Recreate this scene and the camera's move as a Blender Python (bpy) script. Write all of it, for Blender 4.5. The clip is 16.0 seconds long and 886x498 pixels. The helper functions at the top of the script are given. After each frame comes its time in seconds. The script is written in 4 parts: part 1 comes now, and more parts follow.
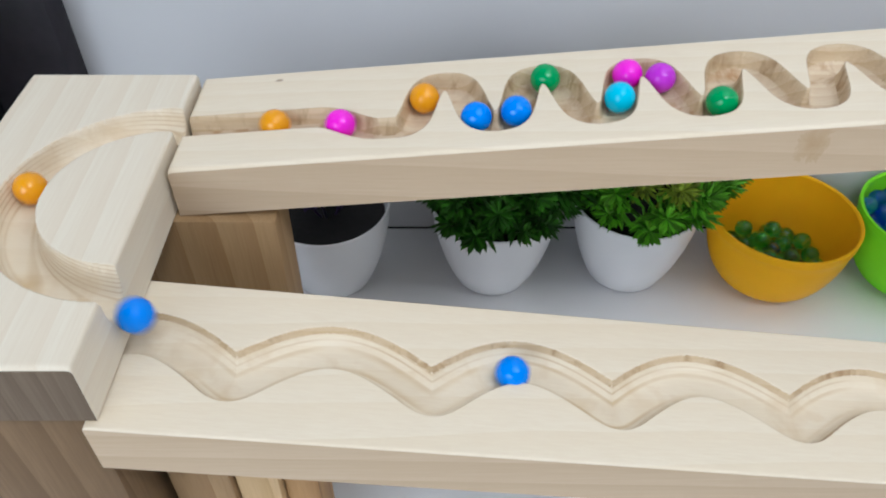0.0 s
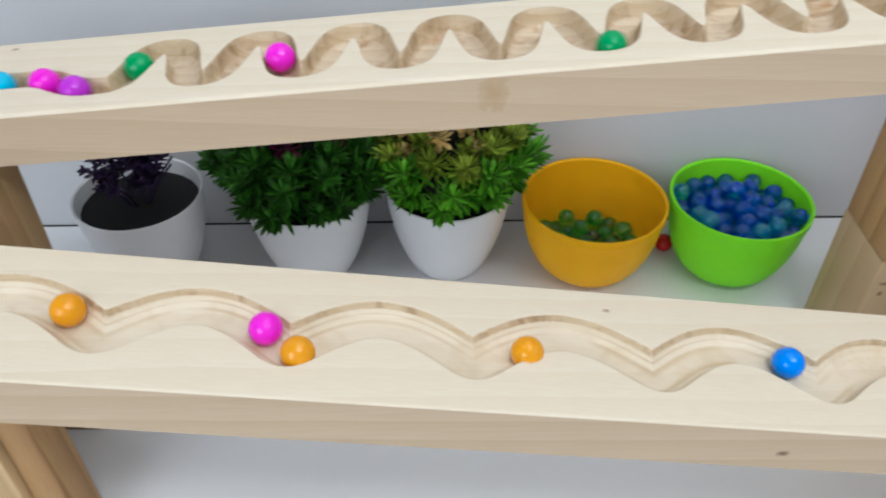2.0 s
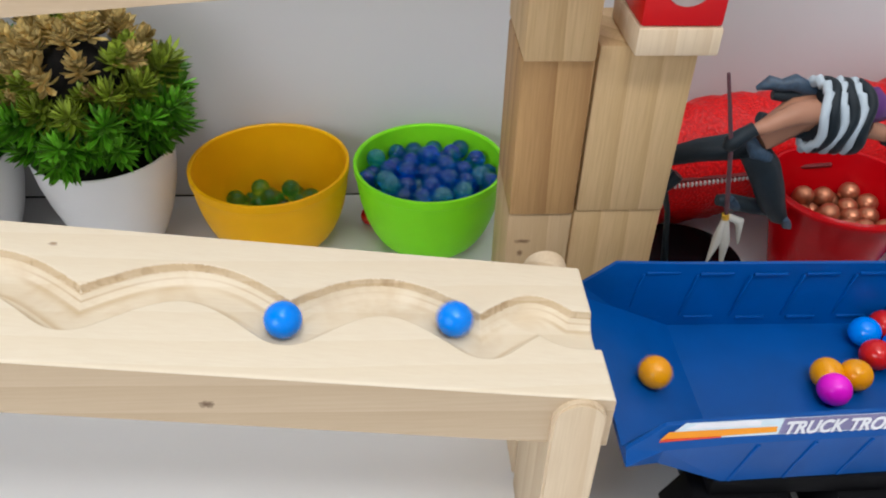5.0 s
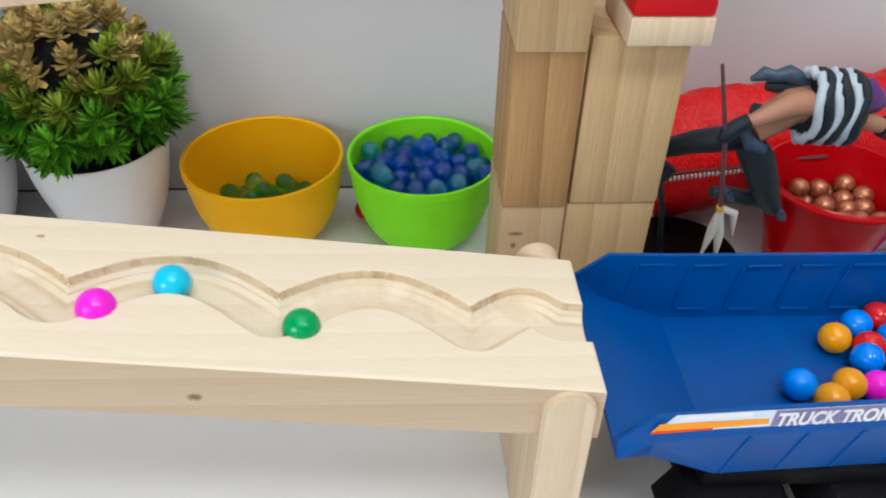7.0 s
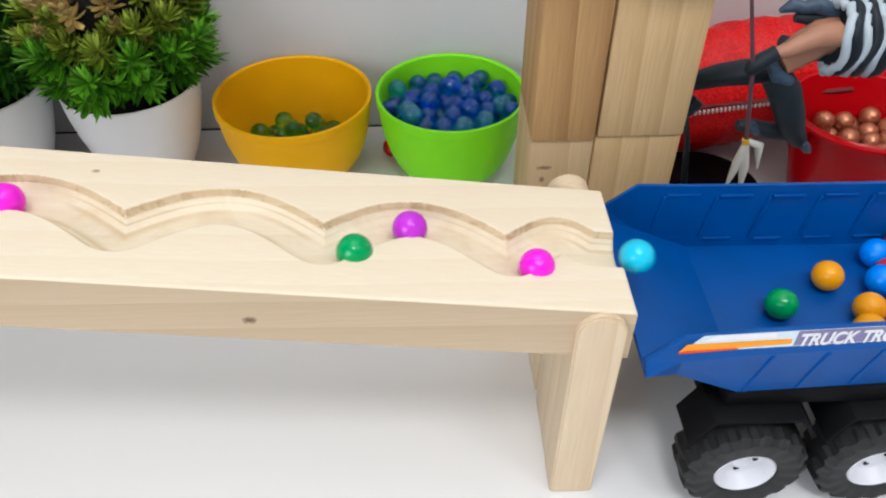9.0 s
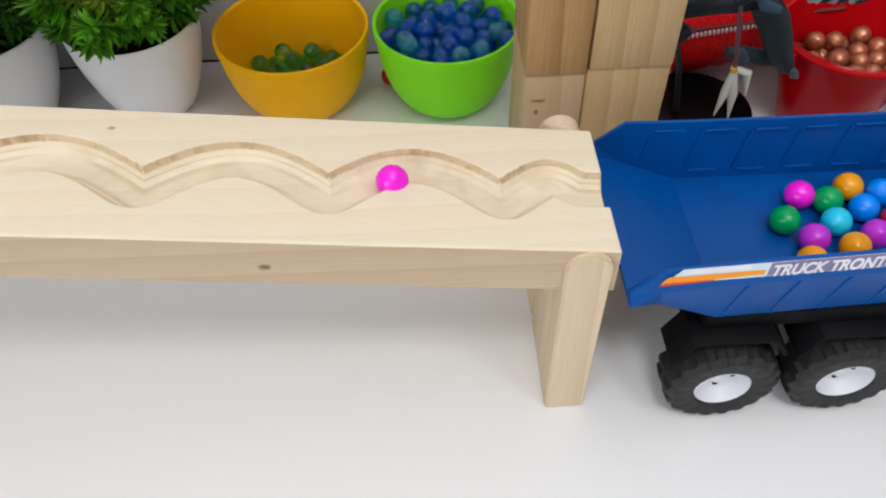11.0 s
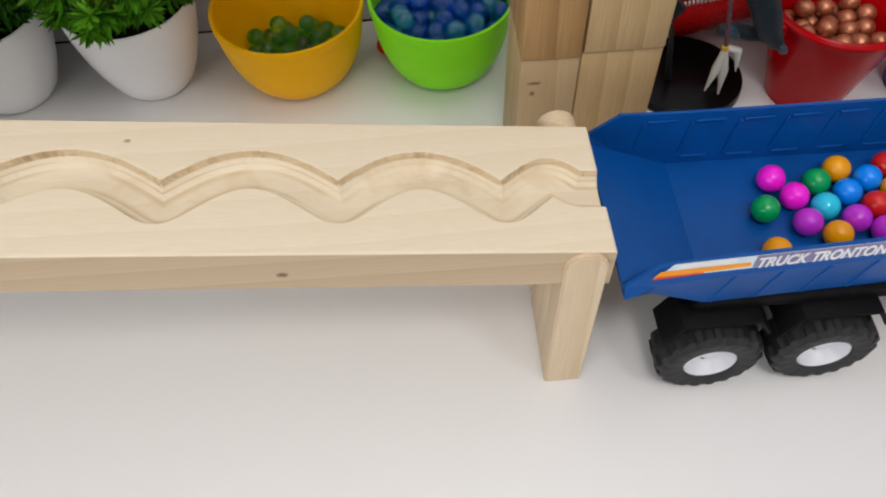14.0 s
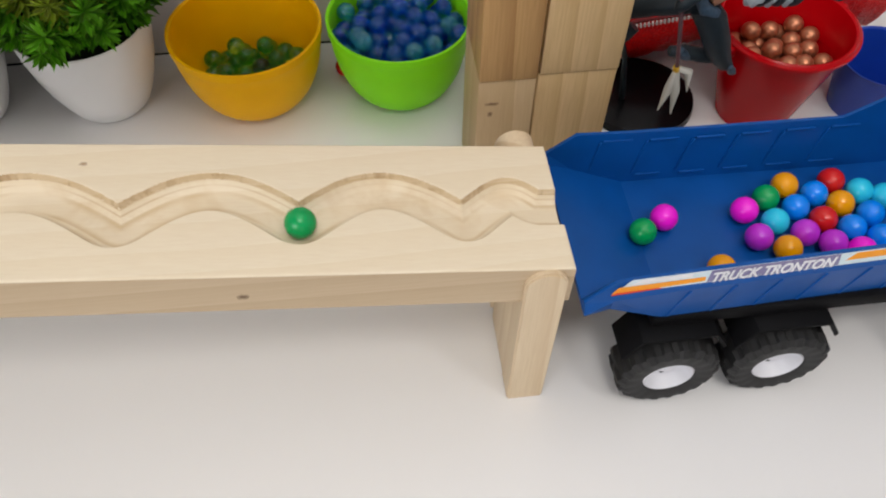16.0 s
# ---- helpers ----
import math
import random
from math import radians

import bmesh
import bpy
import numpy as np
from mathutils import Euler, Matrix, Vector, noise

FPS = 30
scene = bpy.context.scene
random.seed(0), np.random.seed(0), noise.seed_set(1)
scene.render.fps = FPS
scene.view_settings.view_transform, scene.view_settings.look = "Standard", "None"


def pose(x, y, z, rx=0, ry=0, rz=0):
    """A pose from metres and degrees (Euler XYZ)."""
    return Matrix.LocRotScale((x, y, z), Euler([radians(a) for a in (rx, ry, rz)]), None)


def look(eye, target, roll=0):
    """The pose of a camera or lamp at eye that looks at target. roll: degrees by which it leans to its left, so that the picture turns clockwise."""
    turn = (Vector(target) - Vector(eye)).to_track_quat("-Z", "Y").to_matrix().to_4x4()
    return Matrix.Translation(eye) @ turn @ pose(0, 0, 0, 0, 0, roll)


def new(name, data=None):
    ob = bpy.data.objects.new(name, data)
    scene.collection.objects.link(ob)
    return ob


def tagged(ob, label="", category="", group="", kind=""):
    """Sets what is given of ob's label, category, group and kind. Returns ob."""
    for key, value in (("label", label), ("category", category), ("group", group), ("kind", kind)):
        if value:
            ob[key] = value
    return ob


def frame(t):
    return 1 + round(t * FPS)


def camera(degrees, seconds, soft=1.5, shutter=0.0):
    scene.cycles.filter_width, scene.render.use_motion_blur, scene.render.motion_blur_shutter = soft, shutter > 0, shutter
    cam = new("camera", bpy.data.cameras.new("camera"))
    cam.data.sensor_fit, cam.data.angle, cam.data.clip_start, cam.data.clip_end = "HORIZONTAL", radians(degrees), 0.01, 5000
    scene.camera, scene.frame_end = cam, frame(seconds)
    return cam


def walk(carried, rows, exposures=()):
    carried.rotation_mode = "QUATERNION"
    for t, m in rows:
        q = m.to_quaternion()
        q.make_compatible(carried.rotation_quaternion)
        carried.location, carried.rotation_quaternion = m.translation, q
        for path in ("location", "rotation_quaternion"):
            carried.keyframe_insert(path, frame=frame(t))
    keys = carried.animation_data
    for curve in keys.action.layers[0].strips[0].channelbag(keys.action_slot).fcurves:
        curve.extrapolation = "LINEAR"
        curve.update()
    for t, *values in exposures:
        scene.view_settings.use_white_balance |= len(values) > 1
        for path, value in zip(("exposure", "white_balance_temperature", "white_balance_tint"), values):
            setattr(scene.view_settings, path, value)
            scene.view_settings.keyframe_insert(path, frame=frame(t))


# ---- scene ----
cam = camera(59.3, 16.0, 2.0, 0.3)
METRES, EYE, TILT, LEAN, TURN = 0.6, 0.517, -43.5, 0.0, 0.0
ROWS = [
    (0.0, 0.0, 0.0, 0.0, 0.0, 0.0, 0.0),
    (0.5, -0.0108, -0.0123, -0.0229, 0.02, 2.19, -1.09),
    (1.0, 0.0265, -0.0091, -0.0411, 0.0, 2.42, -1.27),
    (1.5, 0.125, -0.0059, -0.065, -0.3, 2.41, -0.84),
    (2.0, 0.2612, -0.012, -0.0853, -0.85, 3.15, 0.73),
    (2.5, 0.4029, 0.0056, -0.1158, -1.34, 4.65, 1.38),
    (3.0, 0.5283, 0.0381, -0.1613, -2.01, 5.41, 1.34),
    (3.5, 0.6319, 0.072, -0.1704, -2.38, 5.4, 0.92),
    (4.0, 0.6815, 0.0865, -0.173, -2.6, 5.39, 0.94),
    (4.5, 0.693, 0.0892, -0.1718, -2.67, 5.4, 0.99),
    (7.0, 0.7044, 0.0942, -0.1736, -2.72, 5.01, 1.14),
    (7.5, 0.6966, 0.0913, -0.1739, -2.44, 4.42, 1.14),
    (8.0, 0.691, 0.0864, -0.1782, -2.09, 3.52, 1.25),
    (8.5, 0.6891, 0.0794, -0.1822, -1.77, 2.26, 1.36),
    (9.0, 0.686, 0.0685, -0.1853, -1.53, 0.86, 1.55),
    (11.5, 0.6909, 0.0103, -0.1359, -1.59, -7.83, 3.49),
    (12.0, 0.6902, 0.0048, -0.1167, -2.01, -9.45, 3.94),
    (12.5, 0.6904, 0.0128, -0.0976, -2.06, -11.52, 4.17),
    (13.0, 0.6842, 0.0081, -0.0868, -2.1, -11.87, 4.16),
    (13.5, 0.6786, 0.003, -0.078, -2.1, -11.92, 4.17),
    (14.0, 0.6805, -0.0041, -0.0763, -2.24, -11.9, 4.15),
    (14.5, 0.6865, -0.0061, -0.076, -2.36, -11.93, 4.23),
    (15.0, 0.6861, -0.0129, -0.0761, -3.13, -11.71, 4.28),
    (15.5, 0.6816, -0.0113, -0.0767, -4.03, -11.19, 4.34),
    (16.0, 0.6795, -0.0091, -0.0754, -5.26, -10.69, 4.39),
]
walk(cam, [(t, pose(0, 0, EYE, TILT, LEAN, TURN) @ pose(METRES * x, METRES * y, METRES * z, 90 + pitch, roll, yaw)) for t, x, y, z, yaw, pitch, roll in ROWS],
     [(0, -0.36, 5650, 7), (1.5, -0.28, 5700, 6), (2.2, -0.32, 5700, 6), (3.0, -0.36, 5700, 6), (3.5, -0.14, 5900, 5), (4.5, -0.18, 6150, 9), (7, -0.10, 6050, 7), (9, -0.03, 6100, 8), (11.5, -0.31, 6250, 9), (16, -0.43, 6600, 10)])

# ---- world and light ----
world = bpy.data.worlds.new("room_air")
scene.world = world
world.use_nodes = True
world.node_tree.nodes["Background"].inputs[0].default_value = (0.9, 0.95, 1.0, 1)
world.node_tree.nodes["Background"].inputs[1].default_value = 0.05


def area_lamp(name, where, target, sx, sy, watts, color):
    data = bpy.data.lights.new(name, "AREA")
    data.shape, data.size, data.size_y, data.energy, data.color = "RECTANGLE", sx, sy, watts, color
    ob = new(name, data)
    ob.matrix_world = look(where, target)
    return ob


area_lamp("ceiling_lamp", (0.60, 0.34, 1.75), (0.55, 0.36, 0.0), 1.9, 0.9, 10.5, (1.0, 0.97, 0.93))
for panel_x, watts in ((0.45, 12), (1.35, 8)):
    area_lamp("ceiling_panel", (panel_x, -0.65, 1.95), (panel_x - 0.1, 0.2, 0.0), 0.38, 0.38, watts, (1.0, 0.97, 0.93))
# Added fill lamp at front left, brightens front faces and the back; no window there.
area_lamp("front_fill", (-0.9, -1.35, 0.95), (0.2, 0.5, 0.05), 1.2, 1.0, 23, (0.95, 0.97, 1.0))


# ---- materials ----
def nodes_of(name):
    m = bpy.data.materials.new(name)
    m.use_nodes = True
    nt = m.node_tree
    return m, nt, nt.nodes["Principled BSDF"]


def link(nt, a, b):
    nt.links.new(a, b)


def ramp(nt, fac, stops):
    r = nt.nodes.new("ShaderNodeValToRGB")
    while len(r.color_ramp.elements) < len(stops):
        r.color_ramp.elements.new(0.5)
    for e, (p, c) in zip(r.color_ramp.elements, stops):
        e.position, e.color = p, (*c, 1)
    link(nt, fac, r.inputs[0])
    return r.outputs[0]


def mix(nt, fac, a, b, mode="MIX"):
    n = nt.nodes.new("ShaderNodeMix")
    n.data_type, n.blend_type = "RGBA", mode
    for sock, v in ((n.inputs[0], fac), (n.inputs[6], a), (n.inputs[7], b)):
        if hasattr(v, "links"):
            link(nt, v, sock)
        elif isinstance(v, tuple):
            sock.default_value = (*v, 1)
        else:
            sock.default_value = v
    return n.outputs[2]


def texco(nt, scale=(1, 1, 1), turn=(0, 0, 0), shift=(0, 0, 0)):
    tc = nt.nodes.new("ShaderNodeTexCoord")
    mp = nt.nodes.new("ShaderNodeMapping")
    mp.inputs["Scale"].default_value = scale
    mp.inputs["Rotation"].default_value = [radians(a) for a in turn]
    mp.inputs["Location"].default_value = shift
    link(nt, tc.outputs["Object"], mp.inputs[0])
    return mp.outputs[0]


def noise_tex(nt, vec, scale, detail=3.0, rough=0.5, distort=0.0):
    n = nt.nodes.new("ShaderNodeTexNoise")
    n.inputs["Scale"].default_value, n.inputs["Detail"].default_value = scale, detail
    n.inputs["Roughness"].default_value, n.inputs["Distortion"].default_value = rough, distort
    link(nt, vec, n.inputs["Vector"])
    return n.outputs["Fac"]


def bump(nt, bsdf, height, strength, dist):
    b = nt.nodes.new("ShaderNodeBump")
    b.inputs["Strength"].default_value, b.inputs["Distance"].default_value = strength, dist
    link(nt, height, b.inputs["Height"])
    link(nt, b.outputs[0], bsdf.inputs["Normal"])


def wood(name, pale, mid, dark, axis="x", rings=38.0, contrast=0.55, shift=(0, 0, 0), rough=0.55):
    """Sawn softwood: growth rings drawn out along one axis, fibre streaks, and broad changes of tone."""
    m, nt, b = nodes_of(name)
    stretch = {"x": (0.035, 1, 1), "y": (1, 0.035, 1), "z": (1, 1, 0.035)}[axis]
    v = texco(nt, stretch, shift=shift)
    warp = noise_tex(nt, v, 9, 2)
    w = nt.nodes.new("ShaderNodeTexWave")
    w.wave_type, w.bands_direction, w.wave_profile = "BANDS", "DIAGONAL", "SAW"
    w.inputs["Scale"].default_value, w.inputs["Distortion"].default_value = rings, 5.0
    w.inputs["Detail"].default_value, w.inputs["Detail Scale"].default_value = 2.0, 0.6
    link(nt, v, w.inputs["Vector"])
    fine = noise_tex(nt, texco(nt, tuple(0.035 if s < 1 else 1 for s in stretch)), 700, 3, 0.6)
    c = ramp(nt, w.outputs["Fac"], [(0.0, pale), (0.6, tuple(p * (1 - contrast) + q * contrast for p, q in zip(pale, mid))), (1.0, mid)])
    c = mix(nt, ramp(nt, fine, [(0.35, (0, 0, 0)), (0.75, (0.45, 0.45, 0.45))]), c, dark)
    c = mix(nt, ramp(nt, warp, [(0.35, (0, 0, 0)), (0.8, (0.5, 0.5, 0.5))]), c, mid)
    link(nt, c, b.inputs["Base Color"])
    b.inputs["Roughness"].default_value = rough
    b.inputs["Specular IOR Level"].default_value = 0.3
    bump(nt, b, fine, 0.25, 0.0004)
    return m


def plain(name, color, rough=0.4, metal=0.0, spec=0.5, vary=0.12, scale=60, relief=0.0, coat=0.0):
    m, nt, b = nodes_of(name)
    v = texco(nt)
    n = noise_tex(nt, v, scale, 4)
    c = mix(nt, ramp(nt, n, [(0.3, (0, 0, 0)), (0.75, (1, 1, 1))]), color, tuple(x * (1 - vary) for x in color))
    link(nt, c, b.inputs["Base Color"])
    b.inputs["Metallic"].default_value = metal
    b.inputs["Specular IOR Level"].default_value = spec
    b.inputs["Coat Weight"].default_value = coat
    r = ramp(nt, noise_tex(nt, v, scale * 3, 3), [(0.3, (rough * 0.96,) * 3), (0.7, (min(1, rough * 1.04),) * 3)])
    link(nt, r, b.inputs["Roughness"])
    if relief:
        bump(nt, b, noise_tex(nt, v, scale * 12, 3), relief, 0.0006)
    return m


def glass(name, color, deep, clear=0.96):
    """Tinted marble glass with a twist of a deeper tone inside."""
    m, nt, b = nodes_of(name)
    n = noise_tex(nt, texco(nt), 90, 1, 0.5, 2.0)
    link(nt, mix(nt, ramp(nt, n, [(0.42, (0, 0, 0)), (0.58, (1, 1, 1))]), color, deep), b.inputs["Base Color"])
    b.inputs["Transmission Weight"].default_value = clear
    b.inputs["Roughness"].default_value = 0.02
    b.inputs["IOR"].default_value = 1.5
    return m


PINE = wood("pine", (0.83, 0.73, 0.57), (0.79, 0.675, 0.50), (0.73, 0.60, 0.43))


def spotted(m, centre, size, color, amount):
    """Adds a soft, uneven knot round a place of the thing's own space; size: its half width along each axis."""
    nt = m.node_tree
    b = nt.nodes["Principled BSDF"]
    base = b.inputs["Base Color"].links[0].from_socket
    v = texco(nt, tuple(1 / q for q in size), shift=tuple(-c / q for c, q in zip(centre, size)))
    ln = nt.nodes.new("ShaderNodeVectorMath")
    ln.operation = "LENGTH"
    link(nt, v, ln.inputs[0])
    add = nt.nodes.new("ShaderNodeMath")
    add.operation = "MULTIPLY_ADD"
    add.inputs[1].default_value = 0.9
    link(nt, noise_tex(nt, v, 2.6, 3, 0.6, 1.0), add.inputs[0])
    link(nt, ln.outputs["Value"], add.inputs[2])
    link(nt, mix(nt, ramp(nt, add.outputs[0], [(0.45, (amount,) * 3), (0.95, (amount * 0.45,) * 3), (1.0, (0, 0, 0))]), base, color), b.inputs["Base Color"])
    return m


PINE_LOW = spotted(wood("low_pine", (0.83, 0.73, 0.57), (0.79, 0.675, 0.50), (0.73, 0.60, 0.43), shift=(0.1, 0.2, 0)), (0.2536, 0.2650, 0.1790), (0.0040, 0.0026, 0.004), (0.30, 0.17, 0.08), 0.9)
PINE_SPOT = spotted(wood("knotty_pine", (0.83, 0.73, 0.57), (0.79, 0.675, 0.50), (0.73, 0.60, 0.43), shift=(0.3, 0.1, 0)), (-0.0990, 0.4120, 0.2667), (0.0045, 0.0032, 0.004), (0.28, 0.16, 0.08), 0.9)
PINE_Z = wood("pine_upright", (0.70, 0.50, 0.27), (0.54, 0.36, 0.17), (0.40, 0.245, 0.10), "z", 30, 0.4)
LEG_Z = wood("leg_pine", (0.76, 0.62, 0.44), (0.67, 0.51, 0.33), (0.55, 0.40, 0.24), "z", 30, 0.4)
DARK_Z = wood("dark_brown_board", (0.24, 0.155, 0.080), (0.16, 0.098, 0.046), (0.10, 0.058, 0.026), "z", 26)
BROWN_Z = wood("brown_board", (0.42, 0.28, 0.14), (0.30, 0.18, 0.08), (0.20, 0.115, 0.05), "z", 26)
PINE_Y = wood("pine_block", (0.82, 0.75, 0.61), (0.76, 0.66, 0.51), (0.70, 0.58, 0.43), "y", 34)


def scorched(m, color, scale, amount):
    """Adds uneven brown tool burns to a wood."""
    nt = m.node_tree
    b = nt.nodes["Principled BSDF"]
    base = b.inputs["Base Color"].links[0].from_socket
    n = noise_tex(nt, texco(nt, (1, 1, 0.4)), scale, 3, 0.6, 0.5)
    link(nt, mix(nt, ramp(nt, n, [(0.50, (0, 0, 0)), (0.72, (amount,) * 3)]), base, color), b.inputs["Base Color"])
    return m


def ringed(m, slope, pitch, color, amount):
    """Adds thin growth lines that lie level in a board which falls by slope along x, so that a carved hollow shows them as contours."""
    nt = m.node_tree
    b = nt.nodes["Principled BSDF"]
    base = b.inputs["Base Color"].links[0].from_socket
    v = texco(nt, (1, 1, 1), turn=(0, -math.degrees(math.atan(slope)), 0))
    w = nt.nodes.new("ShaderNodeTexWave")
    w.wave_type, w.bands_direction, w.wave_profile = "BANDS", "Z", "SIN"
    w.inputs["Scale"].default_value, w.inputs["Distortion"].default_value = 0.314 / pitch, 1.6
    w.inputs["Detail"].default_value, w.inputs["Detail Scale"].default_value = 1.0, 0.10
    link(nt, v, w.inputs["Vector"])
    line = ramp(nt, w.outputs["Fac"], [(0.62, (0, 0, 0)), (0.97, (1, 1, 1))])
    patch = ramp(nt, noise_tex(nt, texco(nt), 24, 2), [(0.36, (0.1 * amount,) * 3), (0.62, (amount,) * 3)])
    fac = mix(nt, 1.0, line, patch, "MULTIPLY")
    link(nt, mix(nt, fac, base, color), b.inputs["Base Color"])
    return m


ROUTED = scorched(wood("routed_pine", (0.83, 0.73, 0.57), (0.79, 0.675, 0.50), (0.73, 0.60, 0.43), shift=(0.1, 0.2, 0)), (0.58, 0.40, 0.20), 42, 0.35)
ROUTED = ringed(ROUTED, math.tan(radians(7.1)), 0.0024, (0.52, 0.35, 0.15), 0.5)
# Groove walls: tool burns plus the steep rim's shade, both in the colour.
SINGED_SHADED = scorched(wood("singed_shaded_pine", (0.70, 0.56, 0.38), (0.60, 0.45, 0.27), (0.50, 0.35, 0.20), "x", 60, 0.45), (0.30, 0.17, 0.07), 75, 0.8)
BURNT = scorched(wood("burnt_pine", (0.78, 0.67, 0.50), (0.68, 0.53, 0.36), (0.60, 0.44, 0.28), "x", 60, 0.45), (0.40, 0.21, 0.08), 60, 0.85)
# Beam fronts: the same pine made darker, the side's shade put into its colour.
FRONT_SHADED = wood("front_shaded_pine", (0.62, 0.49, 0.34), (0.53, 0.40, 0.26), (0.46, 0.33, 0.20), "x", 38, 0.5, rough=0.7)
FRONT_SHADED = spotted(FRONT_SHADED, (0.3340, 0.1900, 0.1500), (0.0066, 0.004, 0.0040), (0.10, 0.05, 0.025), 0.95)
FRONT_SHADED_SPOT = spotted(wood("front_shaded_knotty_pine", (0.64, 0.51, 0.36), (0.55, 0.42, 0.28), (0.48, 0.35, 0.22), "x", 38, 0.5, shift=(0.2, 0, 0.1), rough=0.7), (0.191, 0.3285, 0.279), (0.017, 0.016, 0.020), (0.40, 0.26, 0.12), 0.6)
# Corner block's front: end grain, with the face's shade darkened into the colour.
END_GRAIN_SHADED = wood("shaded_end_grain", (0.20, 0.150, 0.100), (0.15, 0.108, 0.070), (0.08, 0.055, 0.034), "z", 70, 0.5, rough=0.7)
TAN_Z = wood("tan_board", (0.56, 0.345, 0.15), (0.36, 0.195, 0.075), (0.27, 0.14, 0.05), "z", 28, 0.4)
PINE_KNOTTY = spotted(spotted(wood("knotty_block", (0.63, 0.46, 0.27), (0.53, 0.37, 0.20), (0.44, 0.29, 0.15), "z", 22), (0.011, 0.0, 0.105), (0.011, 0.01, 0.0030), (0.13, 0.06, 0.03), 0.9), (0.010, 0.0, 0.095), (0.0040, 0.01, 0.0045), (0.13, 0.06, 0.03), 0.9)
WHITE_TOP = plain("white_laminate", (0.84, 0.83, 0.83), 0.25, vary=0.012, scale=5)
WALL = plain("painted_wall", (0.64, 0.635, 0.64), 0.7, vary=0.02, scale=6, relief=0.06)
DARK = plain("dark_cloth", (0.018, 0.014, 0.02), 0.8, vary=0.5, scale=40)
POT = plain("white_glaze", (0.88, 0.875, 0.88), 0.3, vary=0.05, scale=20)
# Pot soil; also the near-black that stands for shade inside the foliage.
SOIL_AND_SHADE = plain("soil_and_leaf_shade", (0.012, 0.010, 0.010), 0.9, vary=0.6, scale=300, relief=0.6)
YELLOW = plain("yellow_plastic", (1.0, 0.50, 0.0), 0.45, spec=0.15, vary=0.06, scale=30)
GREEN = plain("green_plastic", (0.28, 0.92, 0.015), 0.45, spec=0.15, vary=0.06, scale=30)
for bowl_plastic in (YELLOW, GREEN):
    shader = bowl_plastic.node_tree.nodes["Principled BSDF"]
    shader.inputs["Subsurface Weight"].default_value = 0.2
    shader.inputs["Subsurface Radius"].default_value = (1.0, 0.8, 0.3)
    shader.inputs["Subsurface Scale"].default_value = 0.006
BUCKET_RED = plain("bucket_red", (0.50, 0.0, 0.004), 0.25, spec=0.2, vary=0.08, scale=30)
RED = plain("red_plastic", (0.62, 0.006, 0.008), 0.35, spec=0.3, vary=0.08, scale=30)
BLUE = plain("blue_plastic", (0.0, 0.076, 0.33), 0.42, spec=0.3, vary=0.15, scale=45, relief=0.04)
BLACK = plain("black_plastic", (0.005, 0.005, 0.006), 0.6, vary=0.3, scale=50, spec=0.10, relief=0.05)
RUBBER = plain("black_rubber", (0.011, 0.011, 0.012), 0.6, vary=0.3, scale=80, relief=0.1)
RIM = plain("white_rim", (0.75, 0.75, 0.80), 0.35)
COPPER = plain("copper_bead", (0.55, 0.22, 0.12), 0.33, 0.75, vary=0.15, scale=120)


def mesh_ob(name, verts, faces, mat, parent=None, label="", smooth=False):
    me = bpy.data.meshes.new(name)
    me.from_pydata([tuple(v) for v in verts], [], [tuple(f) for f in faces])
    me.materials.append(mat)
    if smooth:
        me.shade_smooth()
    ob = new(name, me)
    if parent:
        ob.parent = parent
    if label:
        ob["label"] = label
    return ob


def part(name, bm, mat, parent=None, label="", smooth=True, angle=35):
    me = bpy.data.meshes.new(name)
    bmesh.ops.recalc_face_normals(bm, faces=bm.faces)
    if smooth:
        for f in bm.faces:
            f.smooth = True
        for e in bm.edges:
            if len(e.link_faces) == 2 and e.calc_face_angle(0) > radians(angle):
                e.smooth = False
    bm.to_mesh(me)
    bm.free()
    me.materials.append(mat)
    ob = new(name, me)
    if parent:
        ob.parent = parent
    if label:
        ob["label"] = label
    return ob


def box(sx, sy, sz, bevel=0.0015, at=(0, 0, 0), m=None, seg=2):
    """A box with rounded edges whose lower left front corner lies at the given place."""
    bm = bmesh.new()
    bmesh.ops.create_cube(bm, size=1)
    bmesh.ops.transform(bm, matrix=Matrix.Translation(Vector(at) + Vector((sx, sy, sz)) / 2) @ Matrix.Diagonal((sx, sy, sz, 1)), verts=bm.verts)
    if bevel:
        bmesh.ops.bevel(bm, geom=bm.edges[:], offset=bevel, segments=seg, affect="EDGES", profile=0.5)
    if m is not None:
        bmesh.ops.transform(bm, matrix=m, verts=bm.verts)
    return bm


def lathe(profile, n=48, m=None):
    """A turned body from (radius, height) pairs."""
    bm = bmesh.new()
    rows = []
    for r, z in profile:
        if r < 1e-6:
            rows.append([bm.verts.new((0, 0, z))])
        else:
            rows.append([bm.verts.new((r * math.cos(2 * math.pi * i / n), r * math.sin(2 * math.pi * i / n), z)) for i in range(n)])
    for a, b in zip(rows, rows[1:]):
        for i in range(n):
            j = (i + 1) % n
            f = [a[i % len(a)], a[j % len(a)], b[j % len(b)], b[i % len(b)]]
            f = list(dict.fromkeys(f))
            if len(f) > 2:
                bm.faces.new(f)
    if m is not None:
        bmesh.ops.transform(bm, matrix=m, verts=bm.verts)
    return bm


